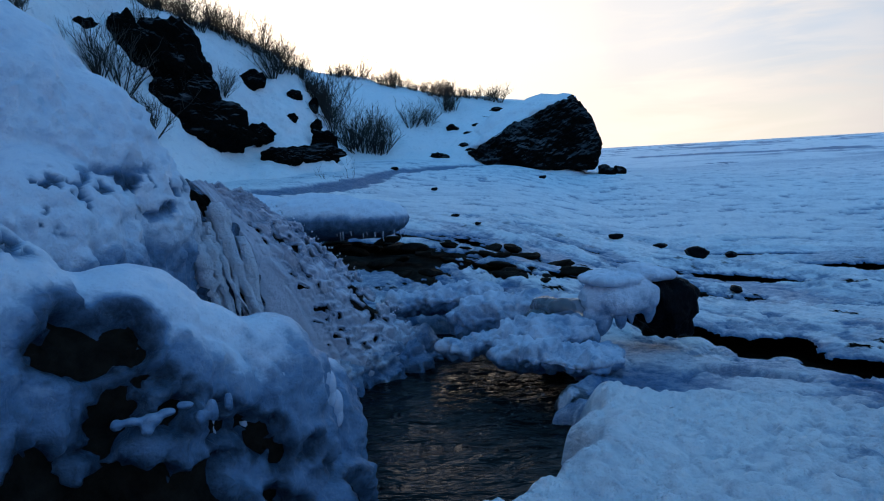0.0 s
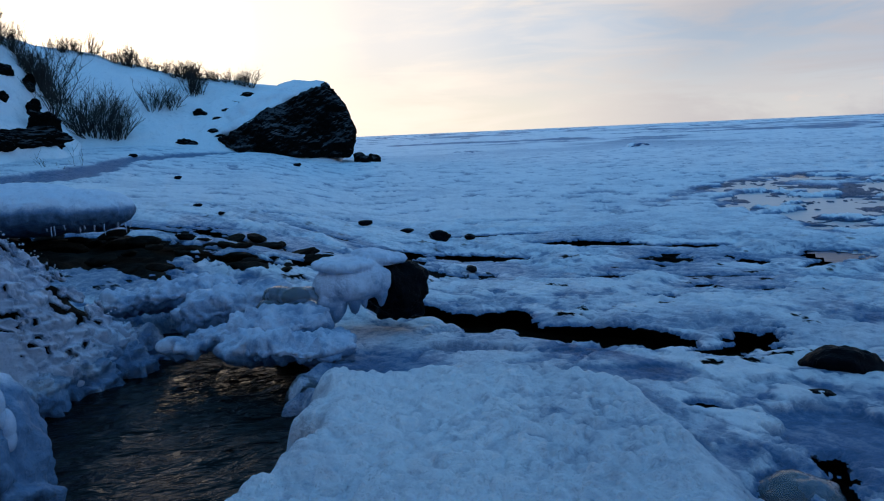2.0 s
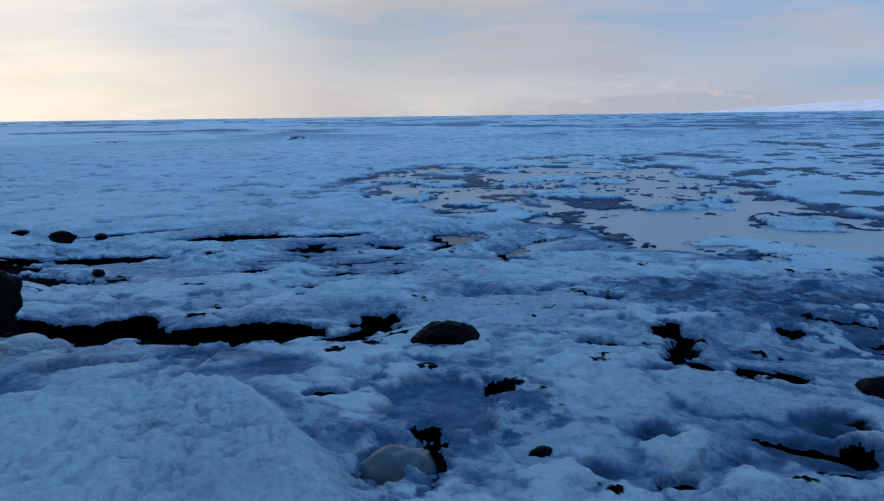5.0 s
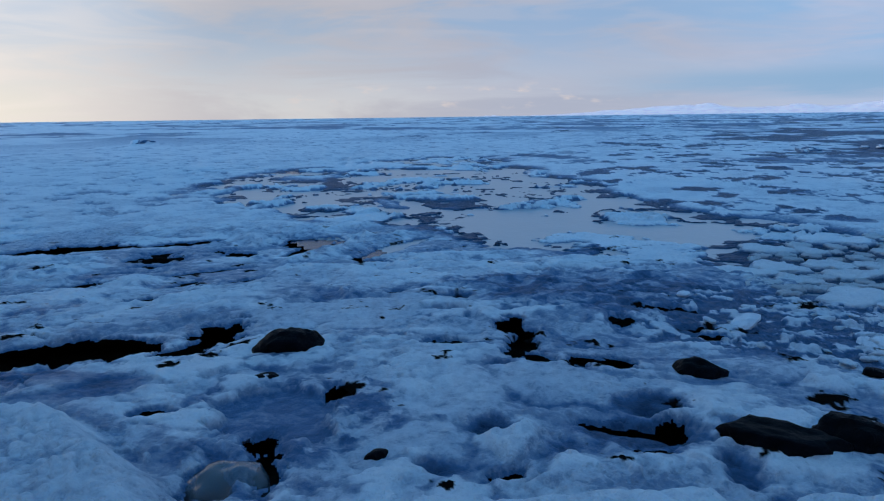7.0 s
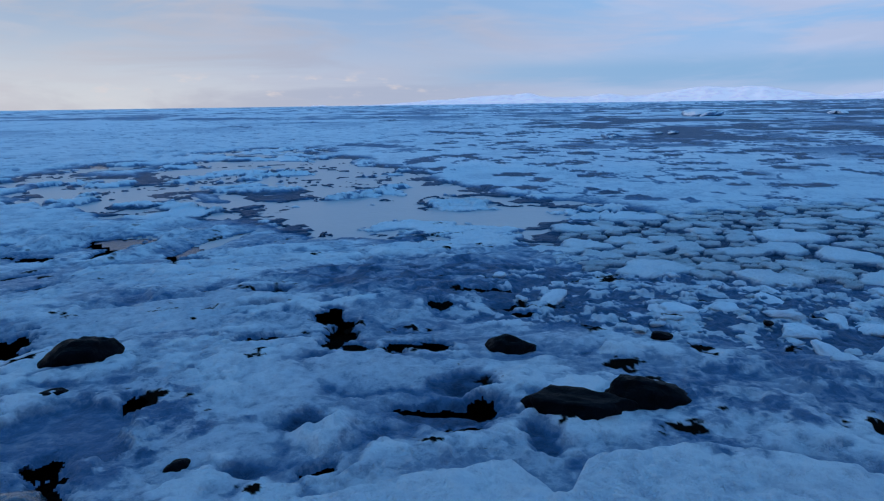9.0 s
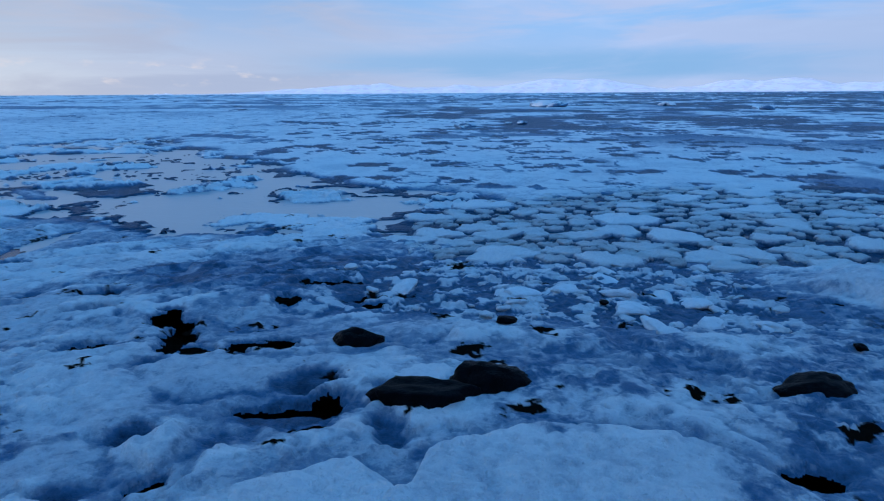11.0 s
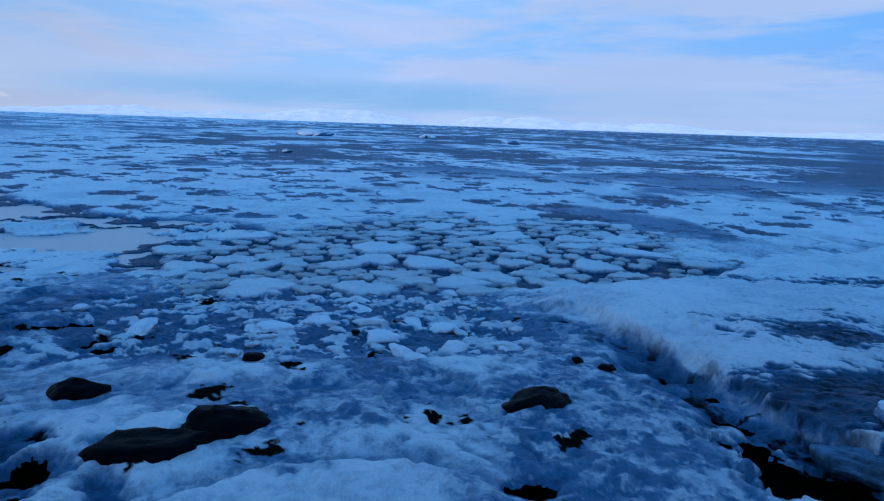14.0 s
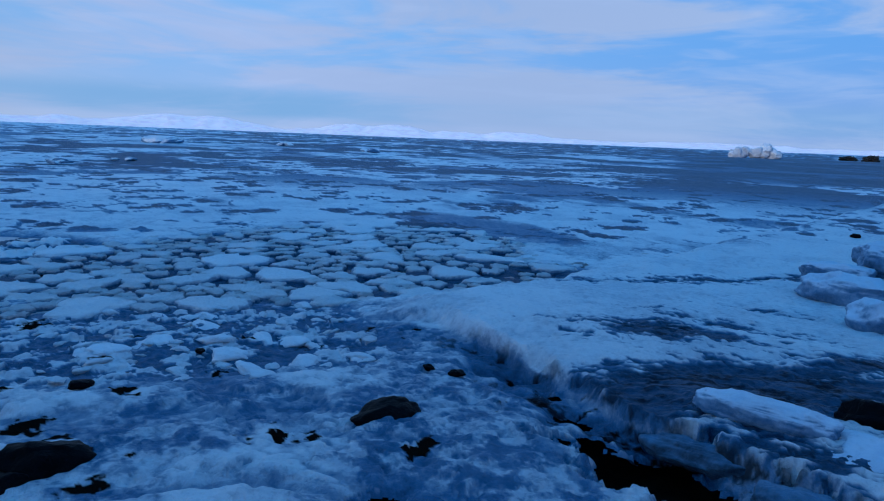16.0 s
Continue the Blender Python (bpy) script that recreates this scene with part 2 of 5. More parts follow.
def make_ice(name, snow=(0.86, 0.885, 0.92), snow2=(0.60, 0.67, 0.76), wet=(0.012, 0.045, 0.095), dirt=(0.008, 0.007, 0.006), grain=1.0, gloss=0.40, clear=(0.08, 0.18, 0.32), relief=0.9, sheen=(0.52, 0.42)):
    """Crusted snow (attribute wet 0) that passes into bare grey-blue ice (wet 1), wet also carrying painted shade;
    dirt: frozen-in sand.
    """
    m, nt, b = material(name)
    big = noise_node(nt, 1.1, 4)
    mid = noise_node(nt, 13.0 / grain, 7, 0.62)
    fine = noise_node(nt, 70.0 / grain, 4, 0.6)
    c = mix_node(nt, ramp_node(nt, mid, [(0.32, 0.0), (0.68, 1.0)]), snow2, snow)
    c = mix_node(nt, ramp_node(nt, big, [(0.35, 0.0), (0.7, 0.45)]), c, snow)
    # the edge between snow, clear ice and dark wet ice breaks up into specks
    speck = nt.nodes.new("ShaderNodeMath")
    speck.operation = "MULTIPLY_ADD"
    nt.links.new(noise_node(nt, 13.0 / grain, 10, 0.70), speck.inputs[0])
    speck.inputs[1].default_value = 1.0
    nt.links.new(attr_node(nt, "wet"), speck.inputs[2])
    half = nt.nodes.new("ShaderNodeMath")
    half.operation = "MULTIPLY_ADD"
    half.inputs[1].default_value, half.inputs[2].default_value = 0.6, -0.09
    nt.links.new(speck.outputs[0], half.inputs[0])
    k = half.outputs[0]
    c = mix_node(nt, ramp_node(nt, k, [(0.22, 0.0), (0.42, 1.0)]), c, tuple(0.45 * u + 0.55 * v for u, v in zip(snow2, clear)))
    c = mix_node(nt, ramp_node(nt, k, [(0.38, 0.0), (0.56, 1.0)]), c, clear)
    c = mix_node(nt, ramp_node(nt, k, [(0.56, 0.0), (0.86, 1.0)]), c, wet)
    w = ramp_node(nt, k, [(0.30, 0.0), (0.60, 1.0)])
    c = mix_node(nt, attr_node(nt, "dirt"), c, dirt)
    nt.links.new(c, b.inputs["Base Color"])
    r = mix_node(nt, w, (sheen[0],) * 3, (sheen[1],) * 3)
    nt.links.new(r, b.inputs["Roughness"])
    b.inputs["IOR"].default_value = 1.31
    nt.links.new(mix_node(nt, attr_node(nt, "dirt"), ramp_node(nt, k, [(0.30, gloss), (0.60, 0.10 if gloss < 0.42 else gloss)]), (0.0, 0.0, 0.0)), b.inputs["Specular IOR Level"])
    u = bump_node(nt, b, mid, relief, 0.05 * grain)
    bump_node(nt, b, fine, relief, 0.016 * grain, u)
    return m


def make_rock(name, lo, hi, rough=0.7, scale=6.0, frost=0.0):
    m, nt, b = material(name)
    n = noise_node(nt, scale, 8, 0.65)
    f = noise_node(nt, scale * 9, 4, 0.6)
    c = mix_node(nt, ramp_node(nt, n, [(0.3, 0.0), (0.7, 1.0)]), lo, hi)
    if frost:
        g = nt.nodes.new("ShaderNodeNewGeometry")
        s = nt.nodes.new("ShaderNodeSeparateXYZ")
        nt.links.new(g.outputs["Normal"], s.inputs[0])
        up = mix_node(nt, 1.0, ramp_node(nt, s.outputs[2], [(0.45, 0.0), (0.75, 1.0)]), ramp_node(nt, n, [(0.42, 0.0), (0.58, 1.0)]), "MULTIPLY")
        c = mix_node(nt, mix_node(nt, 1.0, up, (frost, frost, frost), "MULTIPLY"), c, (0.6, 0.68, 0.78))
    nt.links.new(c, b.inputs["Base Color"])
    b.inputs["Roughness"].default_value = rough
    b.inputs["Specular IOR Level"].default_value = 0.03 if rough < 0.5 else 0.02
    u = bump_node(nt, b, n, 0.8, 0.06 / scale * 6)
    bump_node(nt, b, f, 0.5, 0.01, u)
    return m


M_ICE = make_ice("crusted_snow_and_ice")
M_SNOW = make_ice("hill_snow", (0.86, 0.87, 0.90), (0.70, 0.73, 0.80), grain=3.0, relief=0.5)
M_GLAZE = make_ice("glazed_ice", (0.66, 0.75, 0.86), (0.44, 0.57, 0.72), (0.012, 0.035, 0.065), gloss=0.45, clear=(0.10, 0.21, 0.35), relief=0.55)
M_FALL = make_ice("falling_ice", (0.66, 0.74, 0.85), (0.42, 0.53, 0.66), (0.02, 0.045, 0.08), gloss=0.8)
M_DRIP = make_ice("clear_drip_ice", (0.46, 0.56, 0.70), (0.26, 0.36, 0.50), gloss=0.7, grain=0.5, relief=0.3, sheen=(0.2, 0.15))
M_VEIL = make_ice("half_frozen_water", (0.60, 0.66, 0.78), (0.34, 0.42, 0.55), (0.02, 0.04, 0.07), gloss=1.0, clear=(0.16, 0.24, 0.36), grain=0.4, relief=0.6, sheen=(0.22, 0.12))
m, nt, b = material("clear_dome_ice")
nt.links.new(mix_node(nt, noise_node(nt, 14.0, 5), (0.16, 0.23, 0.31), (0.34, 0.42, 0.50)), b.inputs["Base Color"])
b.inputs["Transmission Weight"].default_value, b.inputs["Roughness"].default_value, b.inputs["IOR"].default_value = 0.75, 0.16, 1.31
bump_node(nt, b, noise_node(nt, 30.0, 4), 0.4, 0.01)
M_CLEAR = m
M_ROCK = make_rock("wet_black_rock", (0.001, 0.0015, 0.0025), (0.004, 0.005, 0.008), 0.42, 9.0)
M_CRAG = make_rock("headland_rock", (0.002, 0.002, 0.002), (0.007, 0.0065, 0.006), 0.9, 0.7, 0.12)
M_CLIFF = make_rock("cliff_rock", (0.0015, 0.0015, 0.0015), (0.006, 0.0055, 0.005), 0.9, 1.2, 0.10)
M_BED = make_rock("wet_shore_gravel", (0.004, 0.004, 0.004), (0.02, 0.018, 0.015), 0.75, 12.0)
M_MUD = make_rock("weedy_mud", (0.003, 0.0025, 0.002), (0.016, 0.013, 0.010), 0.7, 9.0)


def make_water(name, colour, rough, s1, h1, s2, h2, stretch=None, spec=0.5):
    m, nt, b = material(name)
    b.inputs["Base Color"].default_value = (*colour, 1)
    b.inputs["Roughness"].default_value = rough
    b.inputs["Specular IOR Level"].default_value = spec
    b.inputs["IOR"].default_value = 1.33
    u = bump_node(nt, b, noise_node(nt, s1, 3, 0.5, 0.6, stretch), 1.0, h1)
    bump_node(nt, b, noise_node(nt, s2, 3, 0.5, 0.4, stretch), 1.0, h2, u)
    return m


M_POOL = make_water("dark_stream_water", (0.004, 0.004, 0.004), 0.07, 5.0, 0.050, 22.0, 0.014, stretch=(0.6, 1.4, 1.0), spec=0.16)
M_SEA = make_water("slushy_sea_water", (0.012, 0.042, 0.088), 0.22, 2.5, 0.012, 9.0, 0.004, spec=0.22)
M_SLUSH = make_water("slush_skin", (0.38, 0.39, 0.42), 0.28, 1.2, 0.01, 9.0, 0.004, spec=0.5)
m, nt, b = material("bare_twigs")
nt.links.new(mix_node(nt, noise_node(nt, 3.0), (0.007, 0.005, 0.004), (0.028, 0.020, 0.014)), b.inputs["Base Color"])
b.inputs["Roughness"].default_value = 0.8
M_TWIG = m
m, nt, b = material("far_mountain_snow_haze")
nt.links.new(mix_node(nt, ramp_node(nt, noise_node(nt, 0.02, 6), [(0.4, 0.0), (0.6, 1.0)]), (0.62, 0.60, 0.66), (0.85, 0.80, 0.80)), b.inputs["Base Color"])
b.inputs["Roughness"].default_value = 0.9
b.inputs["Emission Color"].default_value = (0.70, 0.68, 0.82, 1)      # faint glow put in for the haze of four kilometres of air
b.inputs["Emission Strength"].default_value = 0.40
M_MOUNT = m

# ---------------------------------------------------------------- the ground: shore ice, sea ice, water
def ell(x, y, cx, cy, rx, ry, rot=0.0):
    """Distance to an ellipse's edge in metres, roughly; less than 0 inside."""
    c, s = math.cos(radians(rot)), math.sin(radians(rot))
    u, v = (x - cx) * c + (y - cy) * s, -(x - cx) * s + (y - cy) * c
    return (np.hypot(u / rx, v / ry) - 1) * min(rx, ry)


def pool_edge(x, y):
    """Less than 0 inside the stream's pool."""
    w = 0.09 * fbm(x * 2.2, y * 2.2, octaves=3, seed=5) + 0.035 * vnoise(x * 7, y * 7, seed=6)
    a = np.minimum(ell(x, y, -0.05, 3.45, 0.62, 0.95), ell(x, y, -0.15, 4.7, 0.62, 0.8))
    a = np.minimum(a, ell(x, y, 0.35, 4.25, 0.36, 0.42, 20))
    noses = np.minimum(ell(x, y, 0.66, 3.66, 0.25, 0.10, 15), ell(x, y, 0.66, 3.10, 0.24, 0.11, 5)) + 0.3 * w
    return np.maximum(a + 0.8 * w - 0.06, -noses)


def trench_edge(x, y):
    """The dark channel behind the ice shelf."""
    w = 0.34 * fbm(x * 2.6, y * 2.6, octaves=4, seed=8)
    t = np.clip(((x - 1.85) * 1.2 + (y - 5.35) * -1.55) / (1.2 ** 2 + 1.55 ** 2), 0, 1)
    d = np.hypot(x - 1.85 - 1.2 * t, y - 5.35 + 1.55 * t)
    return d - 0.26 + w


# gaps in the ice over black rock and water: x, y, half-length, half-width, turn
HOLES_NEAR = [
    (2.53, 2.01, 0.05, 0.06, -50), (2.45, 1.97, 0.03, 0.04, -60), (2.31, 1.76, 0.05, 0.15, -50), (2.13, 1.86, 0.07, 0.13, -48), (2.41, 2.61, 0.05, 0.03, -40),
    (3.05, 2.05, 0.06, 0.07, -50), (2.77, 0.96, 0.05, 0.04, -68), (3.43, 0.82, 0.11, 0.03, -68), (3.52, 0.55, 0.07, 0.09, -68), (3.45, 0.68, 0.08, 0.03, -68),
    (3.17, 0.83, 0.025, 0.02, -68), (3.27, 0.55, 0.05, 0.02, -68), (3.07, -1.30, 0.07, 0.04, -90), (3.68, 0.62, 0.06, 0.03, -60),
]
HOLES_FAR = [
    (3.60, 3.62, 0.14, 0.32, -60), (3.36, 3.42, 0.13, 0.30, -76), (4.77, 1.96, 0.10, 0.20, -60), (4.40, 1.72, 0.09, 0.30, -65), (4.11, 1.44, 0.09, 0.11, -65),
    (4.15, 2.08, 0.12, 0.09, -71), (4.19, 1.24, 0.08, 0.12, -67), (4.30, 1.07, 0.13, 0.13, -66), (5.35, 1.40, 0.09, 0.09, -68), (5.57, 0.93, 0.09, 0.04, -68),
    (5.41, 0.80, 0.10, 0.05, -67), (6.90, 1.90, 0.25, 0.07, -80), (6.50, 1.55, 0.22, 0.07, -80), (6.20, 1.75, 0.20, 0.06, -78), (5.95, 1.35, 0.14, 0.06, -72),
    (7.19, 1.24, 0.18, 0.10, -62), (6.07, 1.15, 0.14, 0.06, -67), (3.65, -2.50, 0.10, 0.05, 25), (4.05, -2.63, 0.09, 0.04, 10),
]
HOLES_HOLLOW = [(2.90, -2.46, 0.44, 0.19, 20), (3.34, -2.40, 0.12, 0.05, 25), (4.46, -2.66, 0.05, 0.04, 0), (5.76, -2.46, 0.08, 0.06, -70)]
HOLES_BAY = [
    (2.75, 7.67, 0.34, 0.60, 0), (2.60, 8.80, 0.43, 0.32, 10), (3.98, 6.84, 0.24, 0.20, -61), (4.53, 6.86, 0.22, 0.28, -58), (3.37, 7.62, 0.14, 0.18, -40),
    (6.01, 7.62, 0.34, 0.30, -50), (5.07, 5.82, 0.11, 0.25, -57), (5.43, 5.31, 0.24, 0.17, -54), (4.06, 5.20, 0.14, 0.15, -57), (7.86, 6.72, 0.44, 0.38, -51),
    (6.71, 6.91, 0.22, 0.16, -50), (7.18, 5.07, 0.22, 0.20, -49), (5.34, 3.38, 0.07, 0.08, -47), (8.15, -2.4, 0.35, 0.08, -75), (9.4, -3.9, 0.5, 0.08, -80),
]
# plates of dark clear ice: x, y, half-length, half-width, turn, darkness
PONDS = [
    (2.68, 1.22, 0.06, 0.03, -68, 0.9), (3.10, 1.21, 0.08, 0.06, -68, 1.0), (3.76, 0.72, 0.13, 0.11, -67, 0.95), (3.42, 0.64, 0.24, 0.13, -68, 0.9), (2.74, 2.14, 0.27, 0.34, -20, 0.62),
    (5.40, 2.81, 0.17, 0.15, -71, 0.85), (3.86, 1.57, 0.06, 0.05, -69, 0.9), (3.23, 0.20, 0.08, 0.15, -68, 0.9), (1.75, 4.00, 0.30, 0.10, -45, 0.55), (4.95, 2.60, 0.14, 0.07, -65, 0.6),
]
# long cracks: from x, y to x, y, half-width
CRACKS = [
    (2.3, 9.1, 3.2, 9.35, 0.16), (3.2, 9.35, 4.35, 8.65, 0.19), (5.1, 9.75, 6.35, 8.85, 0.24), (6.9, 6.3, 8.4, 6.7, 0.09), (7.2, 5.4, 9.0, 5.5, 0.10),
    (2.2, 9.6, 3.2, 9.5, 0.10), (1.0, 7.4, 2.0, 6.9, 0.12), (4.0, 11.2, 5.6, 10.6, 0.09), (5.2, 6.6, 6.2, 6.1, 0.08), (6.4, 8.6, 7.3, 8.0, 0.10),
]
# banks of crusted snow: how far they reach from their middle, by the angle from +x
BANK_A = ((-180, 1.2), (-90, 1.3), (-60, 1.15), (-33, 1.10), (-22, 1.08), (-9, 1.09), (10, 1.18), (28, 1.40), (46, 1.43), (62, 1.455), (75, 1.46), (90, 1.5), (120, 1.4), (180, 1.2))
BANK_B = ((-180, 1.2), (-90, 1.2), (-60, 1.3), (-44, 1.55), (-41, 1.645), (-31, 1.735), (-23, 1.78), (-17, 1.74), (-3, 1.63), (9, 1.455), (12, 1.25), (14, 1.22), (21, 1.41), (29, 1.39), (37, 1.384), (50, 1.40), (62, 1.43), (90, 1.4), (180, 1.2))


def bank(x, y, cx, cy, reach):
    """Distance outside a bank's edge, less than 0 on it."""
    a = np.degrees(np.arctan2(y - cy, x - cx))
    return np.hypot(x - cx, y - cy) - np.interp(a, [k for k, _ in reach], [d for _, d in reach])


def puffs(x, y, seed):
    """Rounded lumps with sharp creases between them, from a hand to half a metre across."""
    wx, wy = x + 0.10 * vnoise(x * 3.1, y * 3.1, seed=seed), y + 0.10 * vnoise(x * 3.1 + 7, y * 3.1, seed=seed)
    out = 0
    for k, (f, amp, c, s_) in enumerate(((2.2, 0.5, 0.80, 0.60), (4.9, 0.32, 0.31, 0.95), (10.5, 0.18, 0.95, -0.31), (23.0, 0.08, 0.59, 0.81))):
        out = out + amp * (np.abs(vnoise((wx * c - wy * s_) * f, (wx * s_ + wy * c) * f, seed=seed + k)) - 0.3)
    return out


def seg(x, y, x0, y0, x1, y1):
    dx, dy = x1 - x0, y1 - y0
    t = np.clip(((x - x0) * dx + (y - y0) * dy) / (dx * dx + dy * dy), 0, 1)
    return np.hypot(x - x0 - dx * t, y - y0 - dy * t), t


def crust(x, y, scale, seed, cover, edge=0.05):
    """Ragged plates of snow crust: 1 on a plate, 0 between plates."""
    wx = x + 0.35 / scale * vnoise(x * scale * 2.1, y * scale * 2.1, seed=seed + 3)
    wy = y + 0.35 / scale * vnoise(x * scale * 2.1 + 9, y * scale * 2.1, seed=seed + 4)
    n = fbm(wx * scale, wy * scale, octaves=5, seed=seed, gain=0.55)
    return ss(-edge, edge, n + cover), n


def fade_in(r):
    return ss(9, 5, r)


def ground(x, y):
    """Height, bareness (0 snow crust, 1 bare ice; also shade in the lows) and dirt of the ice."""
    r = np.hypot(x - 0.4, y)
    B = base_height(x, y)
    near = ss(16, 6, r)
    hum = fbm(x * 1.1, y * 1.1, octaves=4, seed=11)
    bil = np.abs(fbm(x * 3.6, y * 3.6, octaves=3, seed=12))
    # crust plates over bare ice, at three sizes
    c1, n1 = crust(x, y, 0.9, 101, 0.22, 0.10)
    c2, n2 = crust(x, y, 2.6, 111, 0.14, 0.08)
    c3, n3 = crust(x, y, 7.0, 121, 0.12, 0.10)
    fade3, fade2 = ss(22, 10, r), ss(60, 30, r)
    mic = vnoise(x * 17 + y * 17, y * 17 - x * 17, seed=13)
    puff = puffs(x, y, 140)
    lumpy = 0.45 + 0.55 * ss(-0.35, 0.35, fbm(x * 0.9 + 4, y * 0.9, octaves=3, seed=144))
    z = B + 0.022 * hum + near * 0.018 * (bil - 0.2) + 0.055 * ss(40, 20, r) * lumpy * puff + fade_in(r) * 0.005 * mic
    z = z + (0.015 + 0.012 * near) * (c1 - 0.6) + 0.018 * near * c1 * c2 + 0.010 * fade3 * c3
    # long low ridges along the shore
    ru, rv = 0.64 * x - 0.77 * y, 0.77 * x + 0.64 * y
    rdg = fbm(ru * 0.55, rv * 1.7, octaves=5, seed=14, gain=0.55)
    strip = ss(3.8, 5.2, r) * ss(15, 10, r) * ss(-0.8, 1.2, y)
    z = z + strip * (0.055 * rdg + 0.01)
    k1 = ss(-0.14, 0.14, n1 + 0.20 + 0.35 * n2)
    k2 = ss(-0.12, 0.12, n2 + 0.10 + 0.4 * n3)
    k3 = ss(-0.05, 0.05, n3 + 0.16)
    wet = 1 - np.clip(k1 * (1 - 0.62 * fade2 * (1 - k2)) * (1 - 0.4 * fade3 * (1 - k3)), 0, 1)
    # creases between the lumps darkened: their shade put into the colour
    wet = wet * (0.14 + 0.22 * near) + near * (0.33 * ss(0.02, -0.2, puff) + 0.08 * np.clip(0.3 + fbm(x * 4.5, y * 4.5, octaves=5, seed=27, gain=0.65), 0, 1))
    # troughs between ridges get painted shade as well
    wet = np.maximum(wet, 0.38 * strip * ss(-0.02, -0.25, rdg))
    dirt = np.zeros_like(x)
    # pressure ridges and rafted ice far out
    far = ss(25, 90, r)
    rid = fbm(x * 0.12, y * 0.12, octaves=5, seed=15)
    z = z + far * (0.20 * np.maximum(rid, 0) + 0.16 * np.maximum(fbm(x * 0.6, y * 0.6, octaves=4, seed=16) - 0.05, 0))
    z = z + ss(110, 350, r) * 1.3 * np.maximum(fbm(x * 0.025, y * 0.025, octaves=6, seed=17, gain=0.6), 0)
    wet = np.where(far > 0, np.maximum(wet, far * 0.6 * ss(0.05, 0.35, fbm(x * 0.07, y * 0.07, octaves=6, seed=18, gain=0.6))), wet)
    # dimpled flat ice of the bay
    bay = ss(10, 13, y) * ss(60, 35, y)
    dm = fbm(x * 2.2, y * 2.6, octaves=5, seed=19)
    z = z - 0.05 * bay * ss(0.18, 0.42, dm)
    # the dimples are darker than the flat between them
    wet = np.maximum(wet, 0.42 * bay * ss(0.2, 0.42, dm))
    # grey slush along the foot of the bay
    sl = np.minimum(np.minimum(seg(x, y, -4.2, 14.0, -2.9, 17.5)[0], seg(x, y, -2.9, 17.5, -1.9, 26.0)[0]), seg(x, y, -1.9, 26.0, 2.4, 36.0)[0])
    f = ss(0.75, 0.5, sl + 0.35 * fbm(x * 0.8, y * 0.8, octaves=4, seed=20) + 0.02 * (y - 15))
    wet = np.maximum(wet, 0.6 * f)
    dirt = np.maximum(dirt, 0.12 * f)
    z = z - 0.05 * f
    # raised shelves of ice with snow on them
    wob = 0.11 * fbm(x * 2.0, y * 2.0, octaves=3, seed=21)
    s1 = bank(x, y, 0.9, 2.1, BANK_A) + 0.35 * wob + 0.04
    s1b = np.minimum(ell(x, y, 1.05, 4.3, 0.62, 0.75, 20), ell(x, y, 1.85, 3.65, 0.95, 0.55, -45)) + wob
    s2 = bank(x, y, 1.6, -0.2, BANK_B) + 0.3 * wob + 0.05
    tip = y - np.interp(x, (2.2, 2.8, 3.44, 3.83, 4.17, 4.5, 4.77, 5.14, 5.6, 6.0, 6.4, 7.0), (-2.85, -2.74, -2.66, -2.71, -2.74, -2.75, -2.76, -2.71, -2.63, -2.52, -2.25, -2.1)) + 0.2 * wob
    out = (x - 6.75) * 0.9 + (y + 2.5) * 0.42 + 2 * wob
    g1, g2, grnd = cells(x * 13 + 0.6 * n3, y * 13 + 0.6 * n2, 25)
    pits = 0.5 + 0.5 * fbm(x * 13 + y * 9 + 0.8 * n3, y * 13 - x * 9, octaves=2, seed=23)
    grain = np.abs(vnoise(x * 9.5 + y * 4.1, y * 9.5 - x * 4.1, seed=28)) - 0.3
    crumb = np.abs(vnoise(x * 21 - y * 11, y * 21 + x * 11, seed=29)) - 0.3
    rough = 0.014 * (pits - 0.5) + 0.014 * grain + 0.020 * crumb + 0.006 * mic + 0.012 * ss(0.6, 0.1, g1) * grnd
    up1, up1b, up2 = ss(0.08, -0.16, s1), ss(0.10, -0.14, s1b), ss(0.08, -0.18, s2)
    up3 = ss(0.02, -0.05 - 0.10 * ss(4.8, 6.0, x), tip) * ss(0.15, -0.5, out)
    z = np.where(up1 > 0, z * (1 - up1) + up1 * (B + 0.17 + 0.04 * hum + 0.05 * puff + rough * up1 - 0.03 * ss(-0.1, -1.0, s1)), z)
    z = np.where(up1b > 0, np.maximum(z, z * (1 - up1b) + up1b * (B + 0.05 + 0.03 * hum + 0.35 * rough + 0.02 * c2)), z)
    z = np.where(up2 > 0, np.maximum(z, z * (1 - up2) + up2 * (B + 0.17 + 0.03 * hum + 0.04 * puff + 0.5 * rough * up2)), z)
    z = np.where(up3 > 0, np.maximum(z, z * (1 - up3) + up3 * (B + 0.15 + 0.06 * ss(0, -0.6, tip) + 0.04 * hum + 0.05 * puff + 0.4 * rough * up3 ** 2)), z)
    snow = np.maximum(np.maximum(up1, up2), 0.95 * up3)
    grit = ss(-0.25, 0.35, fbm(x * 1.6 + 0.6 * y, y * 1.6 - 0.6 * x, octaves=5, seed=26))
    patch = ss(0.25, -0.15, ell(x, y, 1.40, 2.55, 0.45, 0.30, -40)) * up1
    # the last term paints shade into the creases between snow grains
    wet = wet * (1 - 0.94 * snow) + 0.10 * snow * grit + (0.04 * snow + 0.14 * patch) * ss(0.05, -0.2, grain + 0.6 * crumb)
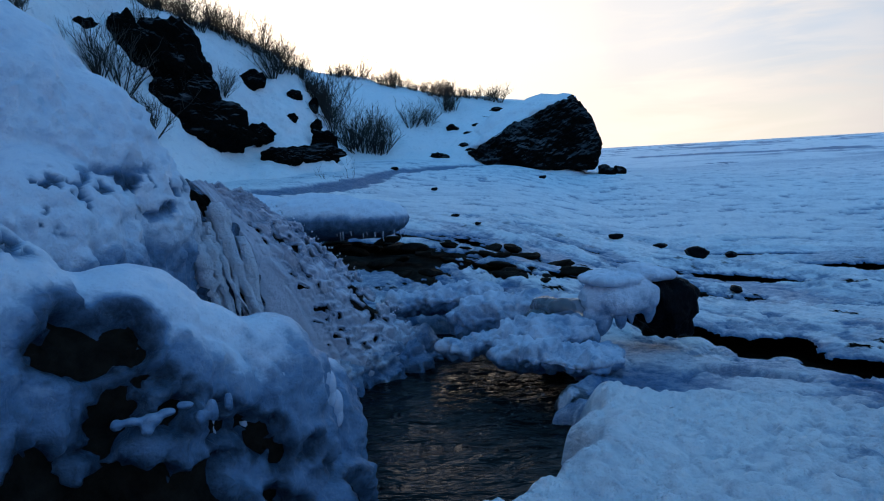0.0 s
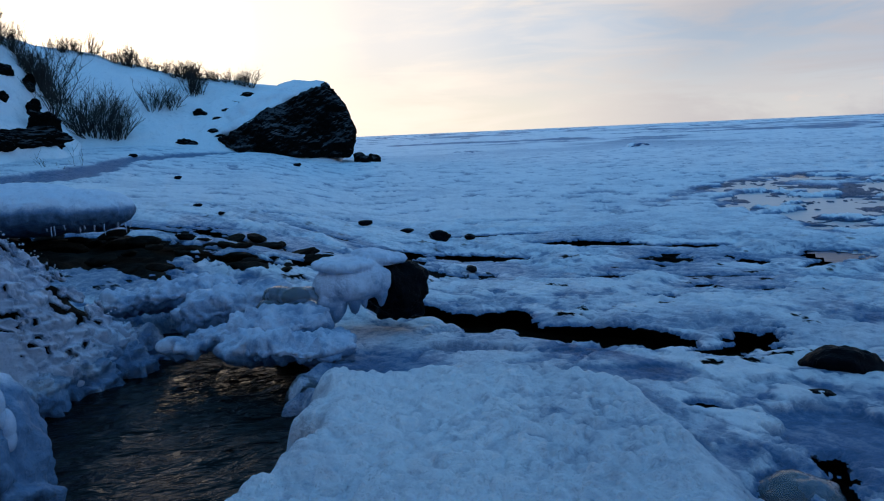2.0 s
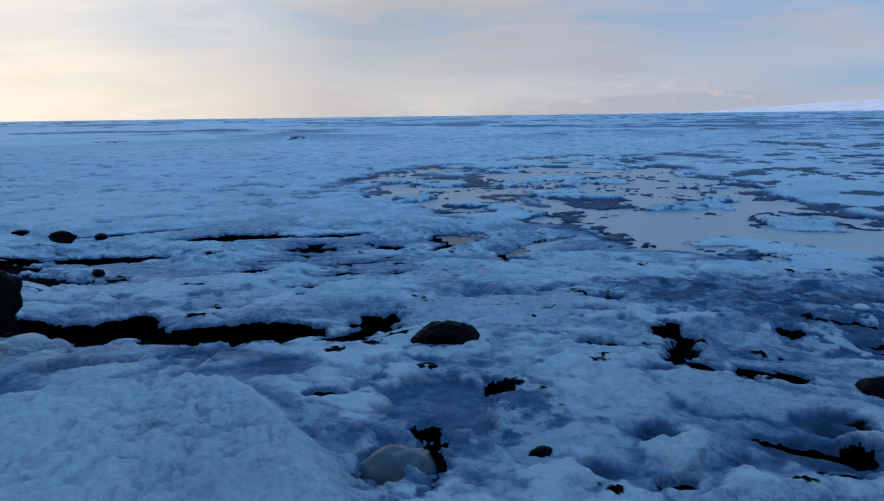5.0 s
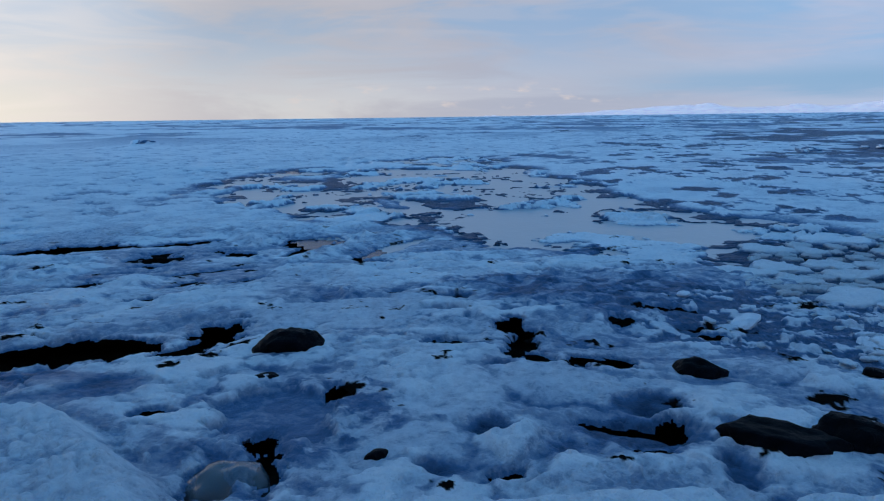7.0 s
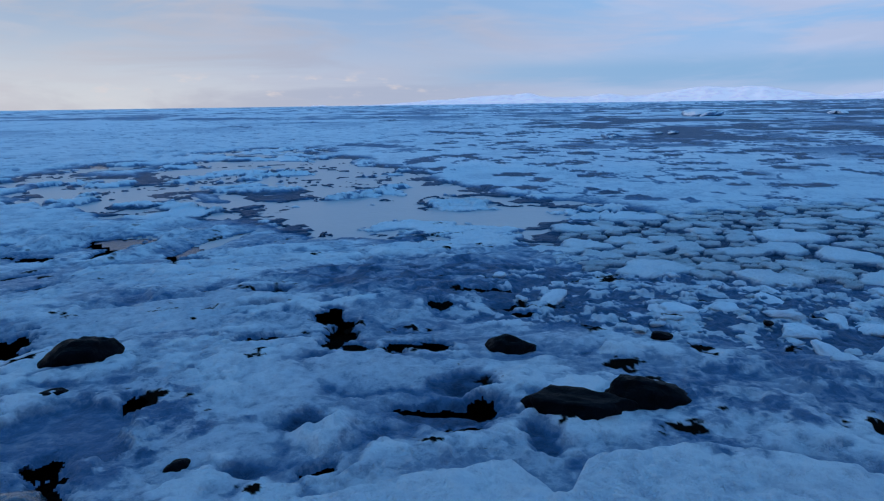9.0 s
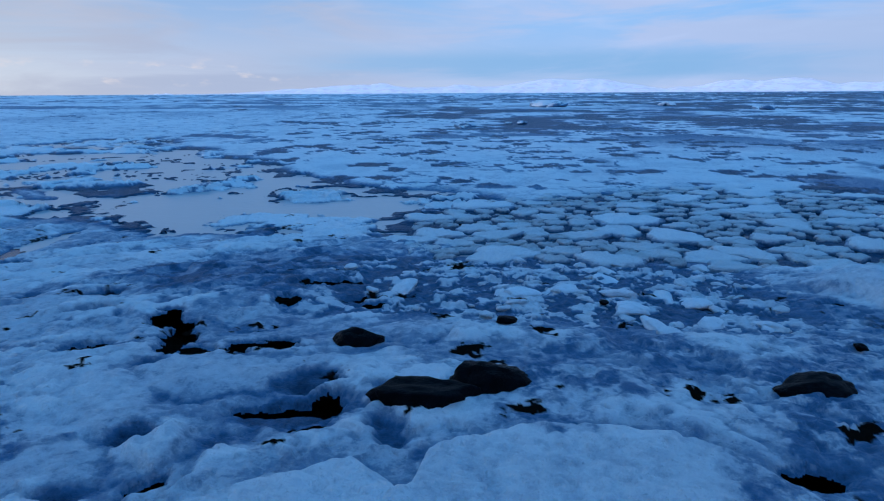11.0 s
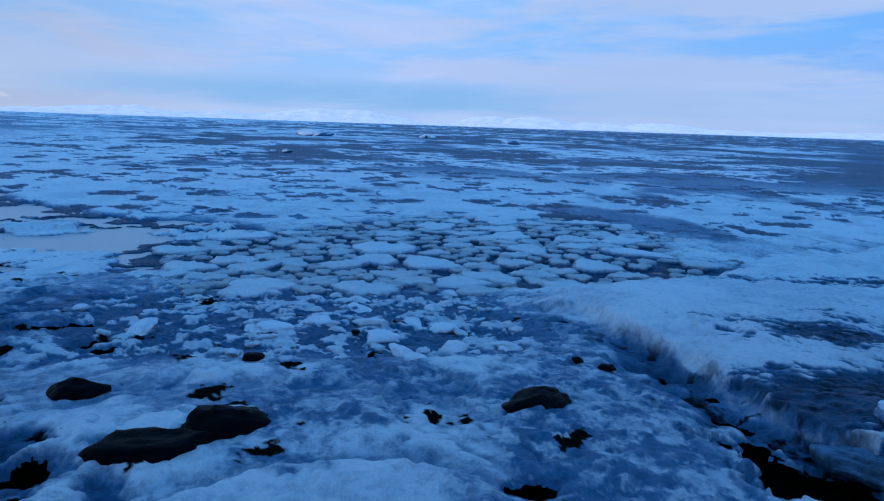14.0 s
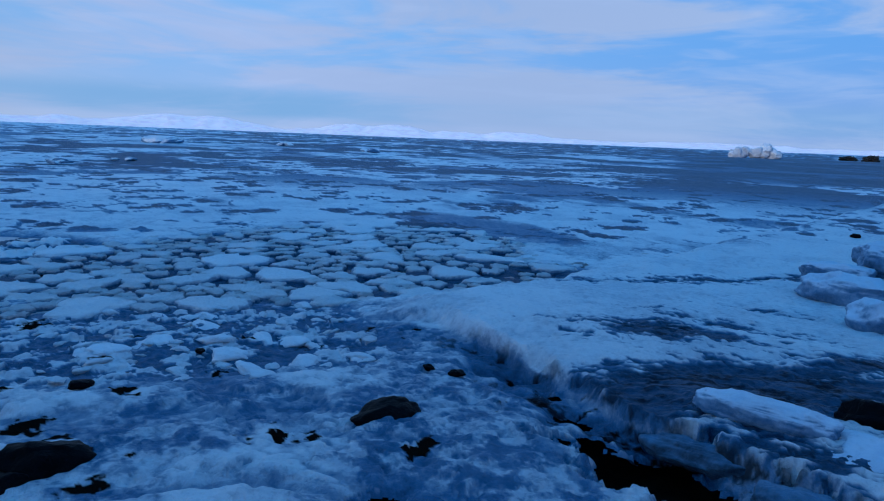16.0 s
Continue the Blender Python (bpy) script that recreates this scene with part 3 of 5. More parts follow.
    wet = np.where(up1b > 0, wet * (1 - up1b) + up1b * np.clip(0.42 - 0.7 * hum + 0.2 * (1 - c2), 0.1, 0.9), wet)
    # a darker ring round the foot of each bank
    for e in (s1, s2):
        wet = np.maximum(wet, 0.42 * ss(0.30, 0.10, e + 0.5 * wob) * ss(0.0, 0.08, e) * ss(2.4, 3.0, np.hypot(x, y - 0.6)))
    # worn bare places on the far shelf
    lam = fbm(x * 5 + y * 5, (x - y) * 11, octaves=4, seed=37, gain=0.65)
    worn = np.minimum(ell(x, y, 3.45, -3.45, 1.0, 0.50, 75), ell(x, y, 4.6, -3.85, 0.50, 0.28, 55))
    worn = np.minimum(np.minimum(worn, ell(x, y, 4.7, -4.6, 0.24, 0.07, 25)), ell(x, y, 5.3, -5.6, 0.16, 0.07, 40))
    worn = np.minimum(np.minimum(worn, ell(x, y, 3.5, -4.6, 0.4, 0.25, 60)), ell(x, y, 6.9, -7.0, 2.2, 0.10, 80))
    worn = np.minimum(worn, ell(x, y, 2.65, -2.95, 0.30, 0.16, 40))
    bare = up3 * ss(0.12, -0.08, worn + 0.36 * lam)
    wet = np.maximum(wet, bare)
    dirt = np.maximum(dirt, 0.75 * bare * ss(0.0, 0.25, lam))
    z = z - 0.02 * bare
    for px0, py0, pa, pb, prot, lift in ((3.95, 1.25, 0.75, 0.42, -72, 0.02), (4.6, 3.1, 0.9, 0.5, -45, 0.02), (4.3, 4.6, 1.1, 0.45, -38, 0.04), (5.2, 0.1, 0.9, 0.5, -70, 0.01), (6.3, 4.2, 1.4, 0.9, -40, 0.03), (3.3, 6.2, 1.3, 0.5, -30, 0.05), (3.0, 1.6, 0.5, 0.4, 0, 0.015)):
        f = ss(0.14, -0.14, ell(x, y, px0, py0, pa, pb, prot) + 1.3 * wob)
        z = np.where(f > 0, np.maximum(z, z * (1 - f) + f * (B + lift + 0.02 * hum + 0.05 * puff + 0.25 * rough)), z)
        wet = wet * (1 - 0.45 * f)
    # smooth plates of frozen meltwater
    ice_n = fbm(x * 6, y * 6, octaves=5, seed=31, gain=0.6)
    for px0, py0, pa, pb, prot, dark in PONDS:
        f = ss(0.04, -0.03, ell(x, y, px0, py0, pa, pb, prot) + (0.03 + 0.35 * min(pa, pb)) * ice_n)
        z = z * (1 - f) + f * (B - 0.022 + 0.012 * hum)
        wet = np.where(f > 0, wet * (1 - f) + f * (dark - 0.12 * ss(0.0, 0.3, ice_n)), wet)
    # bare wet ice under the snow's edge
    ba = np.minimum(ell(x, y, 3.3, -1.7, 1.5, 0.6, -15), ell(x, y, 4.9, -2.1, 1.5, 0.55, 8))
    ba = np.minimum(ba, np.minimum(ell(x, y, 4.2, -0.75, 0.9, 0.45, -20), ell(x, y, 6.2, 1.3, 1.3, 0.8, -60)))
    ba = np.minimum(ba, ell(x, y, 2.85, 1.95, 0.55, 0.42, 30)) + 0.40 * fbm(x * 2.2, y * 2.2, octaves=6, seed=34, gain=0.6)
    f = ss(0.12, -0.12, ba) * (1 - up3)
    wet = np.maximum(wet, f * (0.26 + 0.36 * ss(0.15, -0.2, fbm(x * 9, y * 9, octaves=5, seed=39, gain=0.65))))
    sl2 = ell(x, y, 6.5, 1.7, 1.6, 0.9, -62) + 0.5 * fbm(x * 2.0, y * 2.0, octaves=6, seed=35, gain=0.62)
    wet = np.maximum(wet, ss(0.15, -0.15, sl2) * (0.42 + 0.40 * ss(0.15, -0.15, fbm(x * 4, y * 7, octaves=5, seed=38, gain=0.6))))
    # dark trough along the foot of the far shelf
    foot = ss(0.32, 0.05, np.abs(tip - 0.12) + 0.30 * fbm(x * 3, y * 3, octaves=4, seed=33)) * ss(6.0, 4.8, x) * (1 - up3)
    z = z - 0.05 * foot
    wet = np.maximum(wet, 0.85 * foot)
    weed = fbm(x * 8, y * 8, z * 12, 4, 36, 0.6)
    dirt = np.maximum(dirt, foot * ss(0.02, 0.2, weed - 0.1 * ss(3.5, 4.6, x)))
    wall = ss(0.09, 0.02, np.abs(tip - 0.01)) * ss(4.6, 4.0, x) * ss(0.3, 0.0, out)
    dirt = np.maximum(dirt, 0.9 * wall * ss(0.05, 0.25, weed))
    wet = np.maximum(wet, 0.45 * wall)
    # frozen brash between shore and floes
    br = ss(4.6, 5.4, x) * ss(8.2, 7.2, x) * ss(-2.8, -1.8, y) * ss(1.8, 0.9, y)
    f1, f2, rnd = cells(x * 7.0 + 0.5 * n2, y * 7.0 + 0.5 * n1, 41)
    blk = ss(0.02, 0.16, fbm(x * 6, y * 6, octaves=5, seed=42, gain=0.6) + 0.1 * ss(0.5, 0.2, f1) - 0.05)
    z = np.where(br > 0, z * (1 - br) + br * (B - 0.05 + 0.02 * n2 + 0.035 * blk * rnd + 0.012 * mic), z)
    wet = np.where(br > 0, wet * (1 - br) + br * (0.80 - 0.66 * blk), wet)
    # slush pools over the sea ice
    wob2 = 1.5 * fbm(x * 0.4, y * 0.4, octaves=5, seed=51, gain=0.55)
    pd = np.minimum(np.minimum(ell(x, y, 11.6, 3.8, 4.4, 2.4, 58), ell(x, y, 17.0, 10.0, 6.0, 3.2, 35)), ell(x, y, 9.9, 1.0, 1.9, 0.8, 70))
    pd = np.minimum(np.minimum(pd, ell(x, y, 12.4, 11.2, 3.8, 1.5, 62)), ell(x, y, 23.0, 14.0, 3.5, 2.6, 40))
    pd = np.minimum(pd, ell(x, y, 14.5, 15.0, 3.0, 0.9, 15)) + wob2
    f = ss(0.4, -0.3, pd) * ss(7.6, 8.8, x)
    skin = fbm(x * 0.9, y * 0.9, octaves=6, seed=52, gain=0.6)
    vein = np.abs(fbm(x * 0.6 + 3, y * 0.6, octaves=5, seed=50, gain=0.6))
    z = z * (1 - f) + f * (B - 0.080 + 0.03 * skin + 0.055 * ss(0.14, 0.28, skin) + 0.055 * np.maximum(ss(0.07, 0.02, vein) * ss(-0.4, -0.05, fbm(x * 0.3, y * 0.3, octaves=3, seed=49)), ss(-1.3, -0.4, pd) * ss(0.02, 0.12, fbm(x * 1.3, y * 1.3, octaves=5, seed=48, gain=0.6))))
    wet = wet * (1 - f) + f * ss(0.24, 0.14, skin)
    # leads between floes farther out
    wx_, wy_ = x + 0.6 * fbm(x * 0.7, y * 0.7, octaves=3, seed=53), y + 0.6 * fbm(x * 0.7 + 5, y * 0.7, octaves=3, seed=53)
    f1, f2, rnd = cells(wx_ * 0.8, wy_ * 0.8, 54)
    zone = ss(11.5, 13.5, r) * ss(8.5, 10, x) * ss(3.5, 1.0, y - 0.04 * x) * ss(90, 50, r)
    lead = 0.7 * ss(0.10, 0.03, f2 - f1) * ss(0.0, 0.3, fbm(x * 0.5, y * 0.5, octaves=3, seed=66)) * ss(-0.35, 0.1, fbm(x * 0.16, y * 0.16, octaves=3, seed=55))
    z = z - zone * (0.012 * lead + 0.008 * (1 - rnd))
    dash = ss(11.5, 14, r) * ss(8.5, 10, x) * ss(60, 40, r) * ss(5, 0, y - 0.3 * x) * ss(0.17, 0.27, fbm(x * 1.1, y * 1.1, octaves=6, seed=67, gain=0.6))
    wet = np.maximum(wet, dash)
    z = z - 0.006 * dash
    slush = zone * ss(0.0, 0.35, fbm(x * 0.22, y * 0.45, octaves=5, seed=56) - 0.12)
    z = z - 0.012 * slush
    wet = np.maximum(wet, np.maximum(zone * lead, 0.55 * slush))
    band = ss(18, 34, r) * ss(700, 250, r) * ss(0.0, 0.10, fbm(x * 0.16, y * 0.16, octaves=6, seed=58, gain=0.62) - 0.22 + 0.24 * ss(0.45, -0.45, y / r) - 0.25 * ss(0.3, 0.7, y / r))
    wet = np.maximum(wet, 0.95 * band)
    z = z - 0.01 * band
    open_w = ss(32, 60, r) * ss(0.0, 0.25, fbm(x * 0.03 + y * 0.02, y * 0.12, octaves=5, seed=57) - 0.006 * (y + 14)) * ss(6, -18, y - 0.02 * x) * ss(2500, 700, r)
    open_w = open_w * ss(-0.25, 0.12, fbm(x * 0.10, y * 0.22, octaves=6, seed=69, gain=0.6))
    wet = np.maximum(wet, open_w)
    z = z - 0.01 * open_w
    # dark wet flats towards the far point
    turn = np.degrees(np.arctan2(x - 0.8, y + 0.5))
    flats = ss(32, 42, r + 8 * rid) * ss(190, 130, r) * ss(126, 133, turn + 6 * rid) * (0.75 + 0.25 * ss(0.2, -0.1, fbm(x * 0.25, y * 0.25, octaves=5, seed=68)))
    wet = np.maximum(wet, flats)
    z = z - 0.01 * flats
    # water lane of the pancake floes
    fl = ell(x, y, 10.2, -2.6, 4.2, 3.2, -50) + 0.8 * fbm(x * 0.7, y * 0.7, octaves=3, seed=59)
    lane = ss(0.15, -0.2, fl) * ss(7.2, 7.8, x)
    z = z * (1 - lane) + lane * (B - 0.034 + 0.05 * (fbm(x * 2.2, y * 2.2, octaves=4, seed=60) - 0.15))
    wet = np.maximum(wet, lane)
    # holes and cracks
    nz = fbm(x * 9, y * 9, octaves=5, seed=61, gain=0.62)
    hole = trench_edge(x, y)
    for cx, cy, a, b_, rot in HOLES_NEAR + HOLES_FAR + HOLES_HOLLOW + HOLES_BAY:
        hole = np.minimum(hole, ell(x, y, cx, cy, a * 1.05, b_ * 1.10, rot) - 0.012 + (0.03 + 0.75 * min(a, b_)) * nz)
    for x0, y0, x1, y1, w in CRACKS:
        d, t = seg(x, y, x0, y0, x1, y1)
        hole = np.minimum(hole, d - 1.7 * w * (0.35 + 0.65 * np.sin(math.pi * np.clip(t, 0.06, 0.94))) + 1.1 * w * nz)
    mud = np.minimum(ell(x, y, -0.9, 7.9, 1.3, 1.0, -30), ell(x, y, 0.5, 7.2, 0.7, 0.35, -15)) + 0.4 * nz
    hole = np.minimum(hole, mud - 0.03)
    hole = np.minimum(hole, 0.05 + 0.5 * (0.36 + rdg + 0.15 * nz) + 0.6 * (1 - strip * ss(5.2, 6.4, r)))
    lip = ss(1.0, 0.15, hole / np.clip(0.08 + 0.06 * (r - 3.5), 0.08, 0.4))
    z = z * (1 - lip) + lip * np.minimum(z, B + 0.025 + 0.02 * n2 - 0.05 * ss(5, 8, r))
    z = z - 0.022 * ss(0.02, -0.012, hole)
    # darker towards each hole's edge
    wet = np.maximum(wet, 0.6 * ss(0.025, 0.0, hole))
    z = z + 0.010 * ss(0.22, 0.07, hole) * ss(0.0, 0.06, hole)
    # gravel and weed frozen into the surface
    sp = fbm(x * 3.2, y * 3.2, octaves=5, seed=65, gain=0.6)
    dirt = np.maximum(dirt, ss(0.49, 0.53, sp + 0.12 * n3) * ss(14, 9, r) * (1 - snow) * (1 - up1b))
    # the stream's pool
    p = pool_edge(x, y)
    z = z + ss(0.35, 0.12, p) * ss(0.02, 0.12, p) * (0.02 + 0.06 * bil) - 0.06 * ss(0.12, 0.03, p) ** 2
    z = np.where(p < 0.04, z * ss(-0.01, 0.04, p) + (1 - ss(-0.01, 0.04, p)) * (B - 0.35), z)
    # pool wall darkened in colour, for the shade of its undercut rim
    wet = np.maximum(wet, 0.7 * ss(0.03, -0.01, p))
    return z, np.clip(wet, 0, 1), np.clip(dirt, 0, 1), hole


def polar_sheet(a0, a1, na, r0, r1, nr, cx=0.5, cy=-0.2):
    """Points on rings round the viewpoint; angles in degrees from +y to the right."""
    a = np.radians(np.linspace(a0, a1, na))
    r = np.geomspace(r0, r1, nr)
    R, A = np.meshgrid(r, a, indexing="ij")
    return cx + R * np.sin(A), cy + R * np.cos(A)


def rings(a0, a1, na, radii, cx=0.5, cy=-0.2):
    R, A = np.meshgrid(radii, np.radians(np.linspace(a0, a1, na)), indexing="ij")
    return cx + R * np.sin(A), cy + R * np.cos(A)


RADII = np.concatenate([np.geomspace(0.9, 1.9, 40)[:-1], np.geomspace(1.9, 14, 500)[:-1], np.geomspace(14, 110, 190)[:-1], np.geomspace(110, 4600, 60)])
NA, NR = 1250, len(RADII)
gx, gy = rings(-36, 149, NA, RADII)
gz, gw, gd, gh = ground(gx, gy)
gf = grid_faces(NR, NA)[:, ::-1]
gf = gf[~(gh.ravel()[gf] < -0.006).all(1)]
ground_ob = new("ground", mesh_from("ground", np.stack([gx, gy, gz], -1).reshape(-1, 3), gf, [M_ICE], True, {"wet": gw, "dirt": gd}))
tagged(ground_ob, "snow-crusted shore ice and sea ice reaching the horizon", "ground", kind="structure")
# the same sheet behind and under the viewpoint
bx, by = polar_sheet(149, 324, 90, 0.9, 4600, 120)
bz = base_height(bx, by) + 0.05 * fbm(bx, by, octaves=4, seed=3)
back = new("ground_behind", mesh_from("ground_behind", np.stack([bx, by, bz], -1).reshape(-1, 3), grid_faces(120, 90)[:, ::-1], [M_ICE], True, {"wet": bx * 0 + 0.2, "dirt": bx * 0}))
tagged(back, "snow-crusted shore behind the viewpoint", "ground", kind="structure")
ux, uy = polar_sheet(-180, 180, 60, 0.001, 0.95, 8)
under = new("ground_underfoot", mesh_from("ground_underfoot", np.stack([ux, uy, 0.2 + 0.02 * fbm(ux * 3, uy * 3, seed=2)], -1).reshape(-1, 3), grid_faces(8, 60)[:, ::-1], [M_ICE], True, {"wet": ux * 0, "dirt": ux * 0}))
tagged(under, "crusted snow underfoot", "ground", kind="structure")

# dark stony shore under the ice
sx_, sy_ = polar_sheet(-40, 149, 500, 0.9, 16, 240)
sz_ = base_height(sx_, sy_) - 0.20 + 0.07 * fbm(sx_ * 4, sy_ * 4, octaves=4, seed=71)
bed = new("shore_bed", mesh_from("shore_bed", np.stack([sx_, sy_, sz_], -1).reshape(-1, 3), grid_faces(240, 500)[:, ::-1], [M_BED]))
tagged(bed, "black wet gravel and rock under the broken ice", "ground", kind="structure")

# slushy sea water between the floes
wx, wy = polar_sheet(20, 155, 260, 7.0, 4600, 240)
wz = base_height(wx, wy) - 0.055
keep = (wx > 7.2) & (wy < 6.0 + 2.3 * (wx - 7.2))
fc = grid_faces(240, 260)[:, ::-1]
fc = fc[keep.ravel()[fc].all(1)]
sea = new("sea_water", mesh_from("sea_water", np.stack([wx, wy, wz], -1).reshape(-1, 3), fc, [M_SEA]))
tagged(sea, "calm grey slushy sea water between ice floes", "water", kind="structure")

# a pale skin of slush frozen over the pools
kx, ky = polar_sheet(20, 95, 200, 7.0, 34, 160)
kz = base_height(kx, ky) - 0.050
in_pool = np.minimum(np.minimum(ell(kx, ky, 11.6, 3.8, 5.0, 3.2, 58), ell(kx, ky, 17.0, 10.0, 7.0, 4.2, 35)), np.minimum(ell(kx, ky, 12.4, 11.2, 5.0, 2.4, 62), ell(kx, ky, 23.0, 14.0, 4.5, 3.6, 40)))
fc = grid_faces(160, 200)[:, ::-1]
fc = fc[((in_pool < 0.9) & (kx > 7.6)).ravel()[fc].all(1)]
slush_ob = new("slush_sheet", mesh_from("slush_sheet", np.stack([kx, ky, kz], -1).reshape(-1, 3), fc, [M_SLUSH]))
tagged(slush_ob, "pale smooth slush frozen over a shallow pool", "water", kind="structure")

# rippled water of the stream
px_, py_ = np.meshgrid(np.linspace(-1.5, 1.2, 180), np.linspace(2.2, 5.9, 240))
pz_ = 0.020 * fbm(px_ * 5, py_ * 8, octaves=4, seed=81) - 0.04
pool = new("stream_pool", mesh_from("stream_pool", np.stack([px_, py_, pz_], -1).reshape(-1, 3), grid_faces(240, 180), [M_POOL]))
tagged(pool, "dark rippling stream water in an ice-edged pool", "water", kind="structure")

# ---------------------------------------------------------------- hills, cliff and headland
def polar(az, d, z):
    """A place by the angle to the left of +y in degrees, the distance and the height."""
    a = np.radians(az)
    return -d * np.sin(a), d * np.cos(a), z


def hillside(name, label, az0, az1, na, rows, shape, rough, seed, attrs_wet=0.0):
    az = np.linspace(az0, az1, na)
    u = np.linspace(0, 1, rows)
    A, U = np.meshgrid(az, u)
    D, Z = shape(A, U)
    X, Y, Z = polar(A, D, Z)
    n = fbm(X * 0.45, Y * 0.45, Z * 0.45, 5, seed)
    k = rough * n * ss(0, 0.1, U)
    X, Y, Z = X + k * 0.3, Y - k * 0.6, Z + k * 0.5
    ob = new(name, mesh_from(name, np.stack([X, Y, Z], -1).reshape(-1, 3), grid_faces(rows, na)[:, ::-1], [M_SNOW], True, {"wet": A * 0 + attrs_wet, "dirt": A * 0}))
    return tagged(ob, label, "hillside", kind="structure")


def far_slope(A, U):
    top = np.interp(A, [-13, -11.6, -10.2, -8, -4, 0, 4.5, 9, 12, 18], [-0.4, 0.2, 4.2, 4.5, 5.0, 5.4, 6.2, 7.0, 7.5, 8.6])
    base = np.interp(A, [-12, -9, -4, 4, 9, 14], [-0.2, 0.4, 0.6, 1.1, 1.3, 1.5])
    s = U ** 1.0
    return 34 + 10 * s + 14 * ss(0.9, 1.0, U), -0.3 + (base + 0.3) * ss(0, 0.2, U) + (top - base) * (0.55 * ss(0.12, 0.95, U) + 0.45 * np.clip((U - 0.15) / 0.8, 0, 1))


def near_slope(A, U):
    # beyond 60 degrees unseen: made tall and close to block sky light
    top = np.interp(A, [7.5, 8.6, 9.2, 10.8, 13, 16, 21, 30, 40, 60, 200], [1.4, 2.3, 3.6, 5.0, 6.0, 6.7, 7.3, 8.5, 11, 17, 22])
    base = np.interp(A, [7, 9, 16, 21, 30, 200], [1.3, 1.5, 1.9, 2.4, 2.6, 2.0])
    d0 = np.interp(A, [7, 9, 16, 22, 40, 60, 90, 200], [27.5, 26, 24.5, 23, 16, 9.5, 6.5, 6.5])
    z = -0.3 + (base + 0.3) * ss(0, 0.3, U) + (top - base) * (0.35 * ss(0.28, 0.9, U) + 0.65 * np.clip((U - 0.3) / 0.65, 0, 1))
    return d0 - 4 * (1 - ss(0, 0.3, U)) + 4.5 * np.clip((U - 0.3) / 0.7, 0, 1) + 5 * ss(0.93, 1, U), z


hillside("hillside_far", "snowy slope above the bay with bushes along its crest", -13, 20, 220, 120, far_slope, 0.5, 91)
hillside("hillside_near", "steep snowy slope with dark rock showing through", 7.5, 60, 420, 160, near_slope, 0.8, 95)
# unseen slope added behind the viewpoint, blocking sky to darken the near shore
hillside("hillside_unseen", "unseen snowy slope behind the shore, added to block sky", 58, 205, 200, 50, near_slope, 0.8, 95)


def rock_mesh(name, size, seed, detail=4, rough=0.3, freq=1.0, facets=0.0):
    """A boulder: a ball cut by flat facets and roughened."""
    bm = bmesh.new()
    bmesh.ops.create_icosphere(bm, subdivisions=detail, radius=1.0)
    co = np.array([v.co[:] for v in bm.verts])
    rng = np.random.RandomState(seed)
    if facets:
        for _ in range(14):
            n = rng.normal(size=3)
            n /= np.linalg.norm(n)
            h = rng.uniform(0.62, 0.9)
            over = np.maximum(co @ n - h, 0)
            co = co - facets * over[:, None] * n
    k = fbm(co[:, 0] * freq * 1.5 + seed, co[:, 1] * freq * 1.5, co[:, 2] * freq * 1.5, 4, seed)
    k2 = np.abs(fbm(co[:, 0] * freq * 4 + seed, co[:, 1] * freq * 4, co[:, 2] * freq * 4, 3, seed + 5))
    co = co * (1 + rough * k - 0.35 * rough * k2)[:, None] * np.array(size)
    for v, c in zip(bm.verts, co):
        v.co = c
    return bm


def rock(name, at, size, turn, seed, mat, label, category="rock", detail=4, rough=0.3, freq=1.0, facets=0.9, smooth=True):
    bm = rock_mesh(name, size, seed, detail, rough, freq, facets)
    ob = part(name, bm, mat, None, smooth=smooth)
    ob.matrix_world = pose(*at, *turn)
    return tagged(ob, label, category)


# headland: black rock under a snowy back
def at_az(az, d, z):
    p = polar(az, d, z)
    return (float(p[0]), float(p[1]), float(z))


def hull_rock(name, corners, voxel, seed, mat, label):
    """A great broken rock, given by its corners."""
    co, quads, no = fuse(name, [], voxel, 2, corners)
    x, y, z = co.T
    k = 0.32 * fbm(x * 0.8, y * 0.8, z * 1.0, 5, seed, 0.58) - 0.25 * np.abs(fbm(x * 1.7, y * 1.7, z * 2.2, 4, seed + 4))
    ob = new(name, mesh_from(name, co + no * k[:, None], quads, [mat], False, None))
    return tagged(ob, label, "rock")


hull_rock("headland_rock", [
    (6.9, 36.9, 4.25), (7.2, 36.3, 3.9), (6.2, 36.3, 3.95), (6.2, 37.5, 4.05), (7.3, 35.8, 2.9), (7.9, 35.1, 1.9), (7.6, 34.8, 1.4), (7.4, 34.6, 0.4), (3.2, 35.5, 0.6),
    (2.0, 35.7, 0.8), (1.2, 37.0, 1.6), (2.9, 37.2, 2.6), (4.5, 37.8, 3.4), (5.6, 37.9, 3.75), (7.3, 38.8, 4.1), (8.7, 38.5, 1.8), (8.4, 39.1, 0.3), (2.0, 39.9, 0.6),
], 0.09, 3, M_CRAG, "black snow-backed overhanging headland rock at the end of the bay")
co, quads, no = fuse("snow_back", [((2.6, 37.9, 2.20), (1.5, 1.0, 0.40), (0, -18, 0)), ((4.2, 38.1, 3.0), (1.5, 1.0, 0.42), (0, -22, 0)), ((5.6, 37.9, 3.68), (1.2, 0.9, 0.32), (0, -16, 0)), ((6.5, 37.6, 3.98), (0.6, 0.6, 0.20), (0, -4, 0)), ((4.5, 39.4, 3.3), (3.2, 1.4, 0.9), (0, -18, 0))], 0.10, 3)
co = co + no * (0.22 * fbm(co[:, 0] * 1.4, co[:, 1] * 1.4, co[:, 2] * 2, 4, 77))[:, None]
